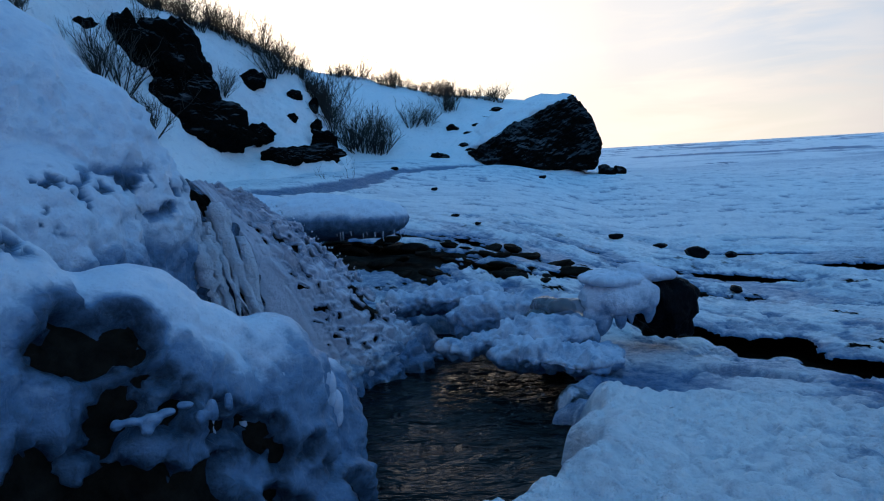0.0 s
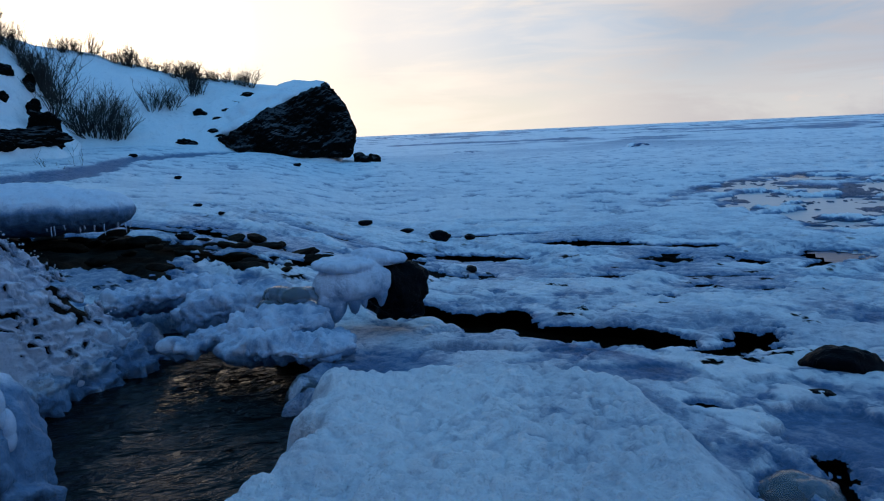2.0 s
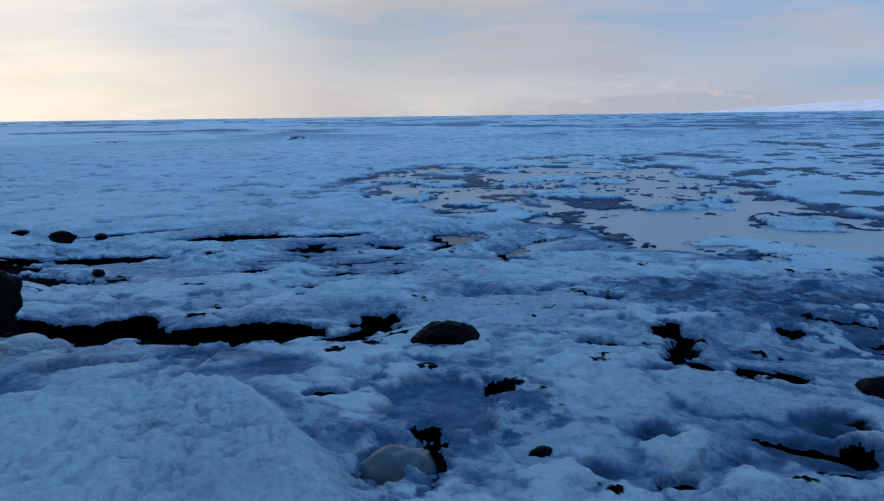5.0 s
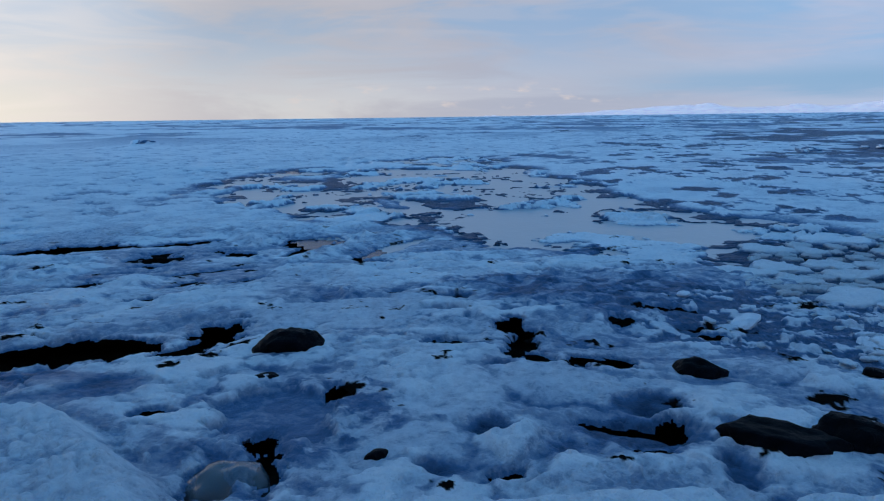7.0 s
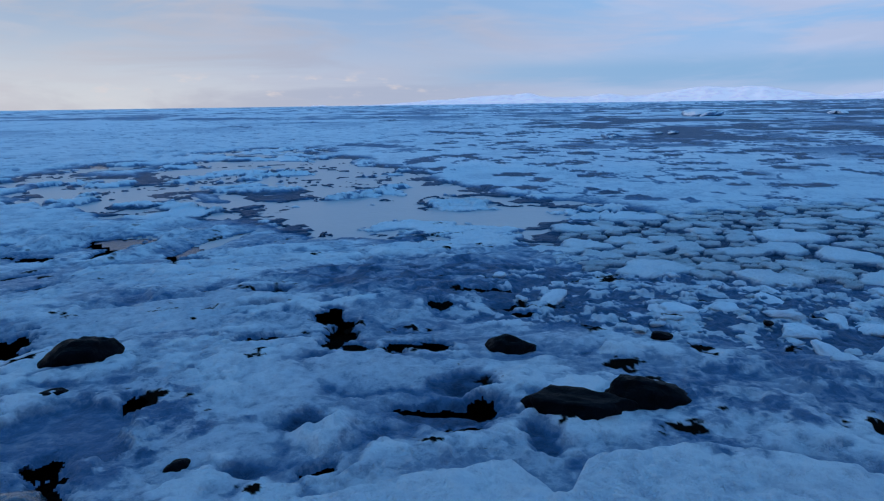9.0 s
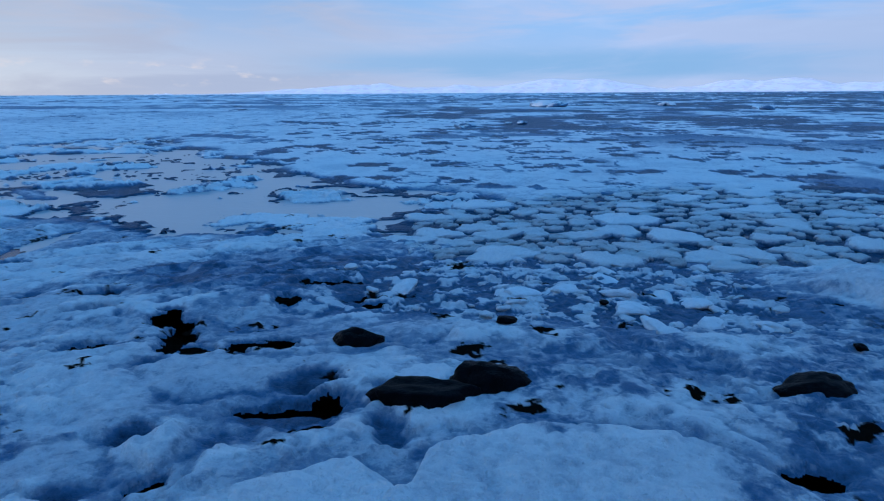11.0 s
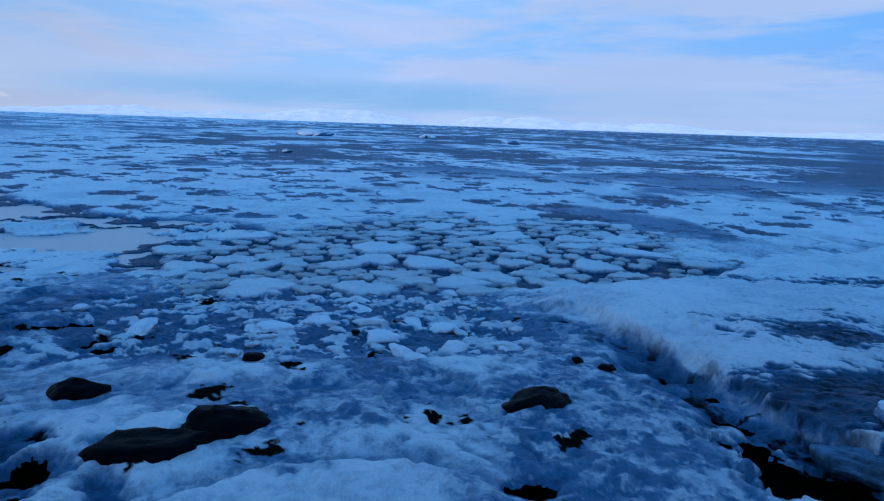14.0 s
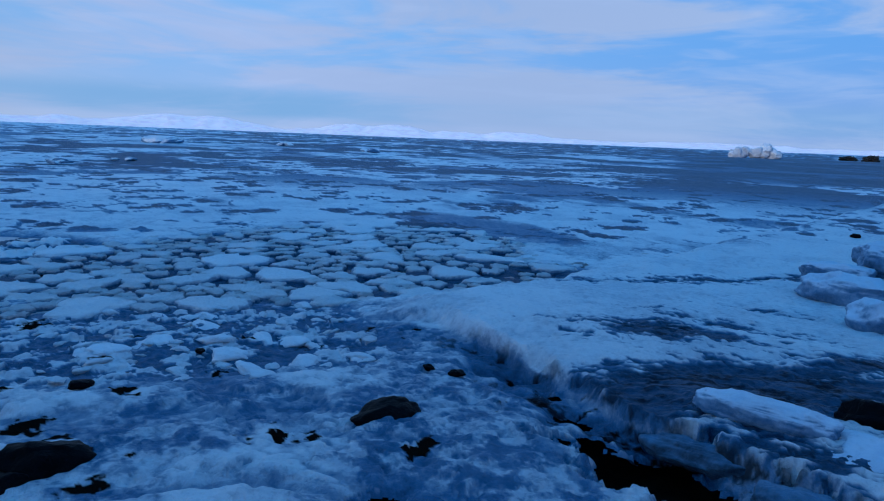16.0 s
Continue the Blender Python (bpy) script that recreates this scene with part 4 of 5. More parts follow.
tagged(new("snow_drift", mesh_from("snow_drift", co, quads, [M_SNOW], True, {"wet": np.zeros(len(co)), "dirt": np.zeros(len(co))})), "smooth snow drift lying over the back of the headland", "snow drift")
for az, d, sz, seed in ((-12.9, 36, 0.42, 31), (-14.0, 36.5, 0.36, 32), (-13.4, 35, 0.3, 33), (-0.1, 37, 0.3, 34)):
    rock("shore_boulder", at_az(az, d, float(base_height(*[np.array(v) for v in polar(az, d, 0)[:2]])) + sz * 0.4), (sz * 1.3, sz, sz * 0.8), (0, 0, 20 * seed), seed, M_CLIFF, "dark boulder dusted with snow at the foot of the headland", "boulder", 4, 0.25)


def on_slope(shape, az, tan_el):
    """The place on a hillside seen at that angle and height from the shore."""
    u = np.linspace(0, 1, 600)
    d, z = shape(np.full(600, float(az)), u)
    i = int(np.argmax((z - 1.42) / d >= tan_el))
    return at_az(az, float(d[i]), float(z[i])), float(d[i])


def outcrop(shape, az, tan_el, w, h, seed, depth=0.6, label="dark rock in the slope's snow, the largest standing for cave shade"):
    p, d = on_slope(shape, az, tan_el)
    s = d * 0.00081
    rock("rock_outcrop", p, (w * s * 0.55, depth * 0.5 * (w + h) * s * 0.5, h * s * 0.55), (0, 0, az + 10), seed, M_CLIFF, label, "rock", 5, 0.42, 1.5, 0.9, False)


# rock faces of the near slope: angle to the left, height, width and height in thousandths of the distance
# rock lumps stand for shade: first two caves, low wide one a ledge's underside
for i, (az, te, w, h) in enumerate((
        (20.4, 0.135, 125, 135), (18.2, 0.055, 150, 115), (23.3, 0.17, 75, 100), (19.4, 0.10, 110, 90), (21.5, 0.10, 60, 60), (11.0, 0.010, 130, 42), (13.0, 0.010, 70, 36), (9.6, 0.025, 45, 60), (14.6, 0.045, 50, 40),
        (14.6, 0.118, 48, 34), (11.6, 0.095, 34, 20), (11.9, 0.064, 20, 16), (10.2, 0.078, 26, 30), (26.0, 0.19, 34, 20), (10.1, 0.05, 24, 30), (9.5, 0.085, 26, 50))):
    outcrop(near_slope, az, te, w, h, 200 + i)
for i, (az, te, w, h) in enumerate(((-0.9, 0.038, 24, 16), (0.5, 0.002, 24, 12), (-2.0, 0.03, 18, 10), (-2.8, 0.04, 22, 10), (-3.4, 0.05, 26, 10), (-4.4, 0.06, 26, 12), (-1.8, 0.015, 20, 10), (-2.3, 0.005, 26, 16))):
    outcrop(far_slope, az, te, w, h, 240 + i)


# ---------------------------------------------------------------- leafless bushes
def bush_mesh(name, stems, height, spread, seed, thick=0.018, lean=0.0):
    rng = random.Random(seed)
    layers = {"woody_base": ([], []), "twig_crown": ([], [])}

    def twig(p, d, length, rad, level):
        verts, faces = layers["woody_base" if level == 0 else "twig_crown"]
        steps = 4 if level < 2 else 3
        prev = None
        pts = []
        for i in range(steps + 1):
            f = i / steps
            rr = rad * (1 - 0.75 * f)
            side = d.orthogonal().normalized()
            up = d.cross(side)
            base = len(verts)
            for k in range(3):
                a = 2.094 * k
                verts.append(p + (side * math.cos(a) + up * math.sin(a)) * rr)
            if prev is not None:
                for k in range(3):
                    faces.append((prev + k, prev + (k + 1) % 3, base + (k + 1) % 3, base + k))
            prev = base
            pts.append((p.copy(), d.copy()))
            p = p + d * (length / steps)
            d = (d + Vector((rng.uniform(-1, 1), rng.uniform(-1, 1), rng.uniform(-0.5, 0.9))) * 0.22).normalized()
        if level < 2:
            for _ in range(rng.randint(3, 5)):
                q, e = pts[rng.randint(1, steps)]
                e = (e + Vector((rng.uniform(-1, 1), rng.uniform(-1, 1), rng.uniform(-0.2, 0.8))) * 0.75).normalized()
                twig(q, e, length * rng.uniform(0.35, 0.6), rad * 0.55, level + 1)

    for _ in range(stems):
        a, t = rng.uniform(0, 6.283), rng.uniform(0.1, 1)
        d = Vector((math.cos(a) * spread * t + lean, math.sin(a) * spread * t, 1)).normalized()
        twig(Vector((0.25 * spread * math.cos(a) * t, 0.25 * spread * math.sin(a) * t, -0.1)), d, height * rng.uniform(0.6, 1.0), thick, 0)
    return [mesh_from(k, [v[:] for v in vf[0]], vf[1], [M_TWIG], False) for k, vf in layers.items()]


BUSHES = [bush_mesh("bush", 26, 1.0, 0.7, 300 + k, 0.014) for k in range(5)]
rng = random.Random(9)


def plant(shape, az, tan_el, size, label="leafless brown bush on the snowy slope", group="bushes on the slope"):
    p, d = on_slope(shape, az, tan_el)
    stems, twigs = rng.choice(BUSHES)
    ob = new("bush")
    new("woody_base", stems).parent = ob
    new("twig_crown", twigs).parent = ob
    ob.matrix_world = pose(p[0], p[1], p[2] - 0.05, rng.uniform(-8, 8), rng.uniform(-8, 8), rng.uniform(0, 360)) @ Matrix.Diagonal((size, size, size * rng.uniform(0.8, 1.1), 1))
    tagged(ob, label, "bush", group)


for i in range(46):        # crest of the far slope
    az = 8.6 - 13.4 * (i + rng.uniform(-0.4, 0.4)) / 45
    top = float(np.max(((lambda dz: (dz[1] - 1.42) / dz[0])(far_slope(np.full(200, az), np.linspace(0, 0.93, 200))))))
    plant(far_slope, az, top - rng.uniform(0.0005, 0.004), rng.choice((0.35, 0.6, 0.75, 1.0)) * rng.uniform(0.8, 1.1), "leafless brown bush along the crest of the hill", "bushes along the crest")
for i in range(52):        # crest of the near slope
    az = 9.6 + 16 * (i + rng.uniform(-0.4, 0.4)) / 51
    top = float(np.max(((lambda dz: (dz[1] - 1.42) / dz[0])(near_slope(np.full(200, az), np.linspace(0, 0.93, 200))))))
    plant(near_slope, az, top - rng.uniform(0.001, 0.010), rng.choice((0.4, 0.7, 0.9, 1.1)) * rng.uniform(0.8, 1.1), "leafless brown bush along the crest of the hill", "bushes along the crest")
for az, te, s in ((6.6, 0.014, 2.3), (5.6, 0.012, 1.9), (5.0, 0.010, 1.7), (7.4, 0.020, 2.0), (2.4, 0.045, 1.4), (1.2, 0.047, 1.3), (-0.4, 0.064, 1.3), (-1.0, 0.066, 1.2), (8.6, 0.06, 1.8)):
    plant(far_slope, az, te, s, "large leafless bush on the snowy slope")
for az, te, s in ((9.2, 0.07, 1.6), (9.0, 0.045, 1.5), (9.6, 0.10, 1.2), (13.2, 0.125, 1.2), (12.6, 0.13, 1.0), (24.0, 0.11, 1.6), (24.5, 0.06, 1.3), (22.6, 0.05, 1.4), (17.0, 0.10, 0.8), (25.5, 0.13, 1.2), (32.5, 0.17, 1.6), (31.5, 0.18, 1.5), (22.2, 0.18, 1.0)):
    plant(near_slope, az, te, s)

# ---------------------------------------------------------------- the frozen fall beside the stream
def ball_field(co, places):
    """Least distance to the edge of any of the balls (x, y, z, radius)."""
    return np.min([np.linalg.norm(co - np.array(p[:3]), axis=1) - p[3] for p in places], axis=0)


def ribs(co, seed):
    """Upright flutes, as running water freezes into."""
    x, y, z = co.T
    w = 0.9 * vnoise(z * 2.5, x * 2.5, seed=seed)
    return vnoise(x * 19 + w, y * 19 - w, z * 1.7, seed + 9) + 0.5 * vnoise(x * 42 + w, y * 42, z * 4, seed + 10)


def ice_body(name, balls, voxel, label, mat, wet_at, lump=0.05, seed=1, drip=0.0, category="ice", rounds=4, hollows=(), pits=0.0, band=(-9, 9), parent=None, core=None, calm_top=0.0):
    """A swollen body of ice, with hollows where the dark core of rock comes through."""
    co, quads, no = fuse(name, balls, voxel, rounds)
    x, y, z = co.T
    calm = 1 - calm_top * ss(0.35, 0.8, no[:, 2])
    k = lump * fbm(x * 2.6, y * 2.6, z * 2.6, 3, seed) + calm * 0.45 * lump * fbm(x * 8, y * 8, z * 6, 3, seed + 3) + calm * 0.3 * lump * fbm(x * 24, y * 24, z * 20, 2, seed + 4)
    if drip:
        k = k + drip * ss(0.85, 0.3, np.abs(no[:, 2])) * ribs(co, seed)
    k = k + calm * 0.55 * lump * (np.abs(vnoise(x * 11, y * 11, z * 11, seed + 41)) - 0.3) + calm * 0.30 * lump * (np.abs(vnoise(x * 25, y * 25, z * 25, seed + 42)) - 0.3)
    rough = fbm(x * 4.5, y * 4.5, z * 5.5, 5, seed + 20, 0.6)
    if hollows:
        h = ball_field(co, hollows) + 0.17 * rough + 0.022
        k = k - 0.16 * ss(0.05, -0.05, h)
    if pits:
        p = fbm(x * 13, y * 13, z * 13, 4, seed + 31) + 0.5 * fbm(x * 2.5, y * 2.5, z * 2.5, 2, seed + 33)
        pit = ss(0.03, 0.16, p) * ss(band[0], band[0] + 0.1, z) * ss(band[1], band[1] - 0.1, z)
        k = k - pits * pit
    skin = co + no * k[:, None]
    wet = wet_at(skin, no)
    if pits:
        wet = np.maximum(wet, pit)
    # darker in and around the hollows
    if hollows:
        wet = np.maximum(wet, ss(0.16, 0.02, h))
    ob = new(name, mesh_from(name, skin, quads, [mat], True, {"wet": np.clip(wet, 0, 1), "dirt": np.zeros(len(co))}))
    ob.parent = parent
    if core:
        inner = co + no * (-0.075 + 0.05 * rough + 0.02 * np.abs(fbm(x * 15, y * 15, z * 15, 2, 5)))[:, None]
        rk = new(core[0], mesh_from(core[0], inner, quads, [M_BED], True))
        rk.parent = parent or ob
        rk["label"] = core[1]
    return tagged(ob, label, category) if not parent else ob


# steep and low ice darkened: bare glaze plus the mound's shade in the colour
def mound_wet_shade(co, no):
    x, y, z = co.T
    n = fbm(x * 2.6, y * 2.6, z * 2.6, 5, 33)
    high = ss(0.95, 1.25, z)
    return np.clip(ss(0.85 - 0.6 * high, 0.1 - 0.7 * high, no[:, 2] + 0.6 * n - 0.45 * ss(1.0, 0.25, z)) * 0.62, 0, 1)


def icicle(bm, top, length, radius, seed, lean=(0, 0), knots=0.2, rings_=7):
    """A tapered, slightly knotted icicle hanging from top."""
    rng = random.Random(seed)
    sides = 7
    bend = [0.0, 0.0]
    prev = None
    for i in range(rings_ + 1):
        f = i / rings_
        rr = radius * (1 - f) ** 0.75 * (1 + knots * rng.uniform(-1, 1)) + 0.0012
        bend = [bend[0] + knots * 0.02 * rng.uniform(-1, 1), bend[1] + knots * 0.02 * rng.uniform(-1, 1)]
        row = [bm.verts.new((top[0] + lean[0] * f + bend[0] + rr * math.cos(2 * math.pi * s / sides) + 0.004 * rng.uniform(-1, 1), top[1] + lean[1] * f + bend[1] + rr * math.sin(2 * math.pi * s / sides), top[2] - length * f)) for s in range(sides)]
        if prev:
            for s in range(sides):
                bm.faces.new((prev[s], prev[(s + 1) % sides], row[(s + 1) % sides], row[s]))
        prev = row
    bm.faces.new(prev)


fall = new("frozen_waterfall")
tagged(fall, "frozen waterfall with a snow-covered ice mound over dark rock", "frozen waterfall")
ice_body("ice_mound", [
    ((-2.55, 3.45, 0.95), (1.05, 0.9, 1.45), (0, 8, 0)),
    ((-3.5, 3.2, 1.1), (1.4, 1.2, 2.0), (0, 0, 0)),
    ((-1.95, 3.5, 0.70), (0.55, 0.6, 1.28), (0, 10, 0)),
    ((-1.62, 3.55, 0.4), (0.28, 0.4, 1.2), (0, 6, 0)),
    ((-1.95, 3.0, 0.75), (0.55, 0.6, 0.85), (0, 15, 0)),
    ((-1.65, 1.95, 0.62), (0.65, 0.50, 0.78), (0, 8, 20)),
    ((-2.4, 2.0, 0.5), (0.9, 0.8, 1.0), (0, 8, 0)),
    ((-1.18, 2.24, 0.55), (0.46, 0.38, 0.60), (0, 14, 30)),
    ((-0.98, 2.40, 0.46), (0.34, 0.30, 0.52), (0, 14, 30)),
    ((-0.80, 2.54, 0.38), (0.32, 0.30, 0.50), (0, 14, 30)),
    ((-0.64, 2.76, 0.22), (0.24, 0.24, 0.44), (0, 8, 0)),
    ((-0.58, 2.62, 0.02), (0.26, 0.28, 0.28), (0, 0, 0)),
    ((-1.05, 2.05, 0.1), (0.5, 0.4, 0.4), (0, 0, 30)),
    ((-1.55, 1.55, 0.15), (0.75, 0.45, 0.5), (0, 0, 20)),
], 0.018, "", M_GLAZE, mound_wet_shade, 0.06, 4, 0.025, rounds=6, parent=fall, pits=0.035, band=(1.16, 1.5), calm_top=0.85,
    # the lowest hollows bare the dark core to darken the mound's foot
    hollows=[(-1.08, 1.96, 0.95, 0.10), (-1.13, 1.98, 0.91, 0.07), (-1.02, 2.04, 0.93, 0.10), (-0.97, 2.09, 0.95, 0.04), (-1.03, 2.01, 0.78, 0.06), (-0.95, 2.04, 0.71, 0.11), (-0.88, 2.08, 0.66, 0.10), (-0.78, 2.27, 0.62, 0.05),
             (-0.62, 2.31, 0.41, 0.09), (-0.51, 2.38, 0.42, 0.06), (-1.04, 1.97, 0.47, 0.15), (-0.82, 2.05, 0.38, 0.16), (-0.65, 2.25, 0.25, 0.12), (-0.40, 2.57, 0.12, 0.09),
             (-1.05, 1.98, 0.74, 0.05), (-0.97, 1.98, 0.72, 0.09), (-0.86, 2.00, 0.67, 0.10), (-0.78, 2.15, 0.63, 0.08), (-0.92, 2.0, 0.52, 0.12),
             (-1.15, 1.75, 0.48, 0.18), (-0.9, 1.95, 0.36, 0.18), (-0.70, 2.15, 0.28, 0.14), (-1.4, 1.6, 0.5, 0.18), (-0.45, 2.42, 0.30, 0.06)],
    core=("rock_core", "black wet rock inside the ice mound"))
ice_body("ice_fall", [
    ((-1.52, 3.74, 0.25), (0.24, 0.26, 1.05), (0, 8, 0)),
    ((-1.42, 4.00, 0.20), (0.28, 0.28, 1.02), (0, 10, 0)),
    ((-1.75, 4.71, 0.13), (0.66, 0.60, 1.02), (0, 14, 0)),
    ((-2.53, 5.29, 0.36), (1.26, 1.03, 1.15), (0, 10, 0)),
], 0.018, "", M_FALL, lambda co, no: 0.95 - 0.7 * ribs(co, 14) + 0.3 * fbm(co[:, 0] * 9, co[:, 1] * 9, co[:, 2] * 9, 3, 8), 0.06, 14, 0.030, rounds=3, parent=fall, pits=0.05,
    core=("rock_core", "black rock behind the ribs of ice"))


def cascade(u, v):
    """The arching skin of the fall: u across it from the ribs to the outer edge, v down the flow."""
    x0, y0, z0 = -1.44 + 0.28 * u, 3.78 + 0.32 * u, 1.40 - 0.14 * u
    x1, y1, z1 = -1.02 + 0.86 * u, 4.06 + 1.22 * u, -0.06
    out = 0.16 * np.sin(math.pi * np.clip(u, 0, 1)) * np.sin(0.5 * math.pi * np.clip(v * 1.4, 0, 1))
    return np.stack([x0 + (x1 - x0) * v + 0.77 * out, y0 + (y1 - y0) * v - 0.64 * out, z0 + (z1 - z0) * v ** 1.18], -1)


cu, cv = np.meshgrid(np.linspace(-0.05, 1.0, 190), np.linspace(0, 1, 210))
warp = 0.05 * vnoise(cu * 5, cv * 7, seed=150)
outer = ss(0.20, 0.55, cu + warp)
streak = vnoise((cu + warp) * 17, cv * 3.2, seed=151) + 0.5 * vnoise((cu + warp) * 38, cv * 7, seed=152)
bubble = np.abs(vnoise(cu * 13 + 3, cv * 17, seed=153)) - 0.3 + 0.5 * (np.abs(vnoise(cu * 28, cv * 36, seed=154)) - 0.3)
q1, q2, qr = cells((cu + 0.03 * vnoise(cu * 20, cv * 20, seed=155)) * 17, cv * 20, 156)
spots = ss(0.25, 0.45, cu) * ss(0.14, 0.28, cv) * ss(0.95, 0.75, cv)
gap = q1 - 0.62 * ss(0.15, 0.6, qr) * spots * ss(-0.5, 0.1, vnoise(cu * 7, cv * 8, seed=157)) + 0.08 * vnoise(cu * 40, cv * 40, seed=162)
lift = (0.012 - 0.005 * outer) * streak + 0.050 * outer * bubble + 0.012 * vnoise(cu * 9, cv * 11, seed=158) + 0.016 * outer * ss(0.30, 0.08, gap)
edge_cut = (cu < 0.10 + 0.10 * vnoise(cv * 9, cv * 0, seed=163)) | (cu > 0.985 - 0.05 * np.abs(vnoise(cv * 16, cv * 0, seed=159)) - 0.03 * np.abs(vnoise(cv * 45, cv * 0, seed=160)))
skin = cascade(cu, cv) + lift[..., None] * np.array([0.62, -0.52, 0.58])
fc = grid_faces(210, 190)[:, ::-1]
fc = fc[~((gap < 0.02) | edge_cut).ravel()[fc].all(1)]
veil = new("water_veil", mesh_from("water_veil", skin.reshape(-1, 3), fc, [M_VEIL], True, {"wet": 0.10 - 0.09 * streak * (1 - outer) - 0.35 * outer * bubble + 0.3 * outer * ss(0.12, 0.02, gap), "dirt": cu * 0}))
veil.parent = fall
veil["label"] = "glassy veil of half-frozen falling water full of holes"
thick = veil.modifiers.new("thickness", "SOLIDIFY")
thick.thickness, thick.offset = 0.018, -1.0
# dark sheet added behind the veil so that its holes read dark
behind = cascade(cu[::3, ::3] * 0.94, cv[::3, ::3]) - (0.085 + 0.03 * vnoise(cu[::3, ::3] * 14, cv[::3, ::3] * 14, seed=161))[..., None] * np.array([0.62, -0.52, 0.58])
rk = new("dark_backing", mesh_from("dark_backing", behind.reshape(-1, 3), grid_faces(*behind.shape[:2])[:, ::-1], [M_BED], True))
rk.parent = fall
rk["label"] = "dark sheet added behind the falling water"
ice_body("frozen_splash", [
    ((-0.86, 4.36, -0.08), (0.26, 0.24, 0.34), (0, 10, 0)), ((-0.64, 4.60, -0.10), (0.28, 0.25, 0.30), (0, 10, 0)), ((-0.42, 4.84, -0.11), (0.28, 0.24, 0.26), (0, 10, 0)),
    ((-0.22, 5.10, -0.10), (0.25, 0.22, 0.22), (0, 0, 0)), ((-0.04, 5.24, -0.12), (0.20, 0.18, 0.17), (0, 0, 0)),
], 0.014, "", M_FALL, lambda co, no: 0.30 + 0.5 * fbm(co[:, 0] * 9, co[:, 1] * 9, co[:, 2] * 9, 4, 9) + 0.4 * ss(0.12, 0.0, co[:, 2]), 0.12, 19, 0.01, rounds=2, parent=fall)
bm = bmesh.new()
rng = random.Random(6)
for i in range(110):
    v = rng.uniform(0.12, 0.95)
    p = cascade(np.array(rng.uniform(0.93, 1.03)), np.array(v)) + np.array([rng.gauss(0, 0.02), rng.gauss(0, 0.02), rng.gauss(0.02, 0.02)])
    add_ball(bm, p, rng.uniform(0.002, 0.008), sub=1)
part("spray", bm, M_FALL, fall, "frozen beads of spray along the edge of the fall")["kind"] = "stuff"
# tongue of clear ice before the black hollow
fuse_tongue = [((-0.99, 1.93, 0.70), (0.022, 0.02, 0.02)), ((-0.95, 1.94, 0.705), (0.03, 0.02, 0.018)), ((-0.90, 1.96, 0.70), (0.035, 0.02, 0.024)), ((-0.86, 1.98, 0.715), (0.03, 0.02, 0.016)), ((-0.82, 2.02, 0.72), (0.03, 0.02, 0.015)),
               ((-0.91, 1.95, 0.67), (0.025, 0.02, 0.024)), ((-0.76, 2.08, 0.68), (0.022, 0.02, 0.035)), ((-0.79, 2.06, 0.66), (0.018, 0.02, 0.03)), ((-0.72, 2.12, 0.69), (0.015, 0.02, 0.03))]
# the tongue is darker on its underside
ice_body("ice_tongue", fuse_tongue, 0.007, "", M_GLAZE, lambda co, no: 0.5 + 0.3 * ss(0.2, -0.4, no[:, 2]), 0.012, 17, 0.0, rounds=2, parent=fall)
# rounded knobs where drips froze over one another
rng = random.Random(8)
for i in range(16):
    u = i / 15
    bm = bmesh.new()
    w = rng.uniform(0.018, 0.032)
    add_ball(bm, (0, 0, 0), (w, w, rng.uniform(0.05, 0.10)), sub=3)
    add_ball(bm, (0, 0, -0.05), (w * 0.9, w * 0.9, 0.05), sub=3)
    ob = part("ice_knob", bm, M_DRIP, fall)
    ob.location = (-0.62 + 0.14 * u + rng.uniform(-0.01, 0.01), 2.40 + 0.24 * u + rng.uniform(-0.01, 0.01), 0.63 - 0.05 * u + rng.uniform(-0.10, 0.03))
rng = random.Random(5)
for i in range(26):
    u = i / 25
    bm = bmesh.new()
    icicle(bm, (-0.98 + 0.42 * u + rng.uniform(-0.02, 0.02), 2.06 + 0.62 * u + rng.uniform(-0.03, 0.03), 0.66 - 0.16 * u + rng.uniform(-0.04, 0.03)), rng.uniform(0.05, 0.16), rng.uniform(0.008, 0.02), i)
    part("icicle", bm, M_DRIP, fall)

for i in range(17):
    u = rng.random() ** 1.2
    bm = bmesh.new()
    icicle(bm, (-1.47 + 0.30 * u + rng.uniform(-0.03, 0.03), 3.46 + 0.40 * u + rng.uniform(-0.05, 0.05), 1.36 - 0.16 * u + rng.uniform(-0.22, 0.02)), rng.uniform(0.4, 0.85), rng.uniform(0.022, 0.060), 300 + i, (rng.uniform(0.06, 0.16), rng.uniform(0.04, 0.14)), 0.45, 14)
    part("ice_rib", bm, M_FALL, fall)

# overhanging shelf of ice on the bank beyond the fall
# snowy top; sides and underside darker, the overhang's shade in the colour
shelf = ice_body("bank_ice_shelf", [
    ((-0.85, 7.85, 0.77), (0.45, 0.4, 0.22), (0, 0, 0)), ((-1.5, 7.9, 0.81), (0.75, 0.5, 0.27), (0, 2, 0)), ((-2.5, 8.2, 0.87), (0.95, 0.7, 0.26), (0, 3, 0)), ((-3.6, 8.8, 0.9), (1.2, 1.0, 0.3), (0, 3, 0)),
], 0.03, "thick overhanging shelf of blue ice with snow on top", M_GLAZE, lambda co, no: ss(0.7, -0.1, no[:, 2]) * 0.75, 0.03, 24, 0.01)
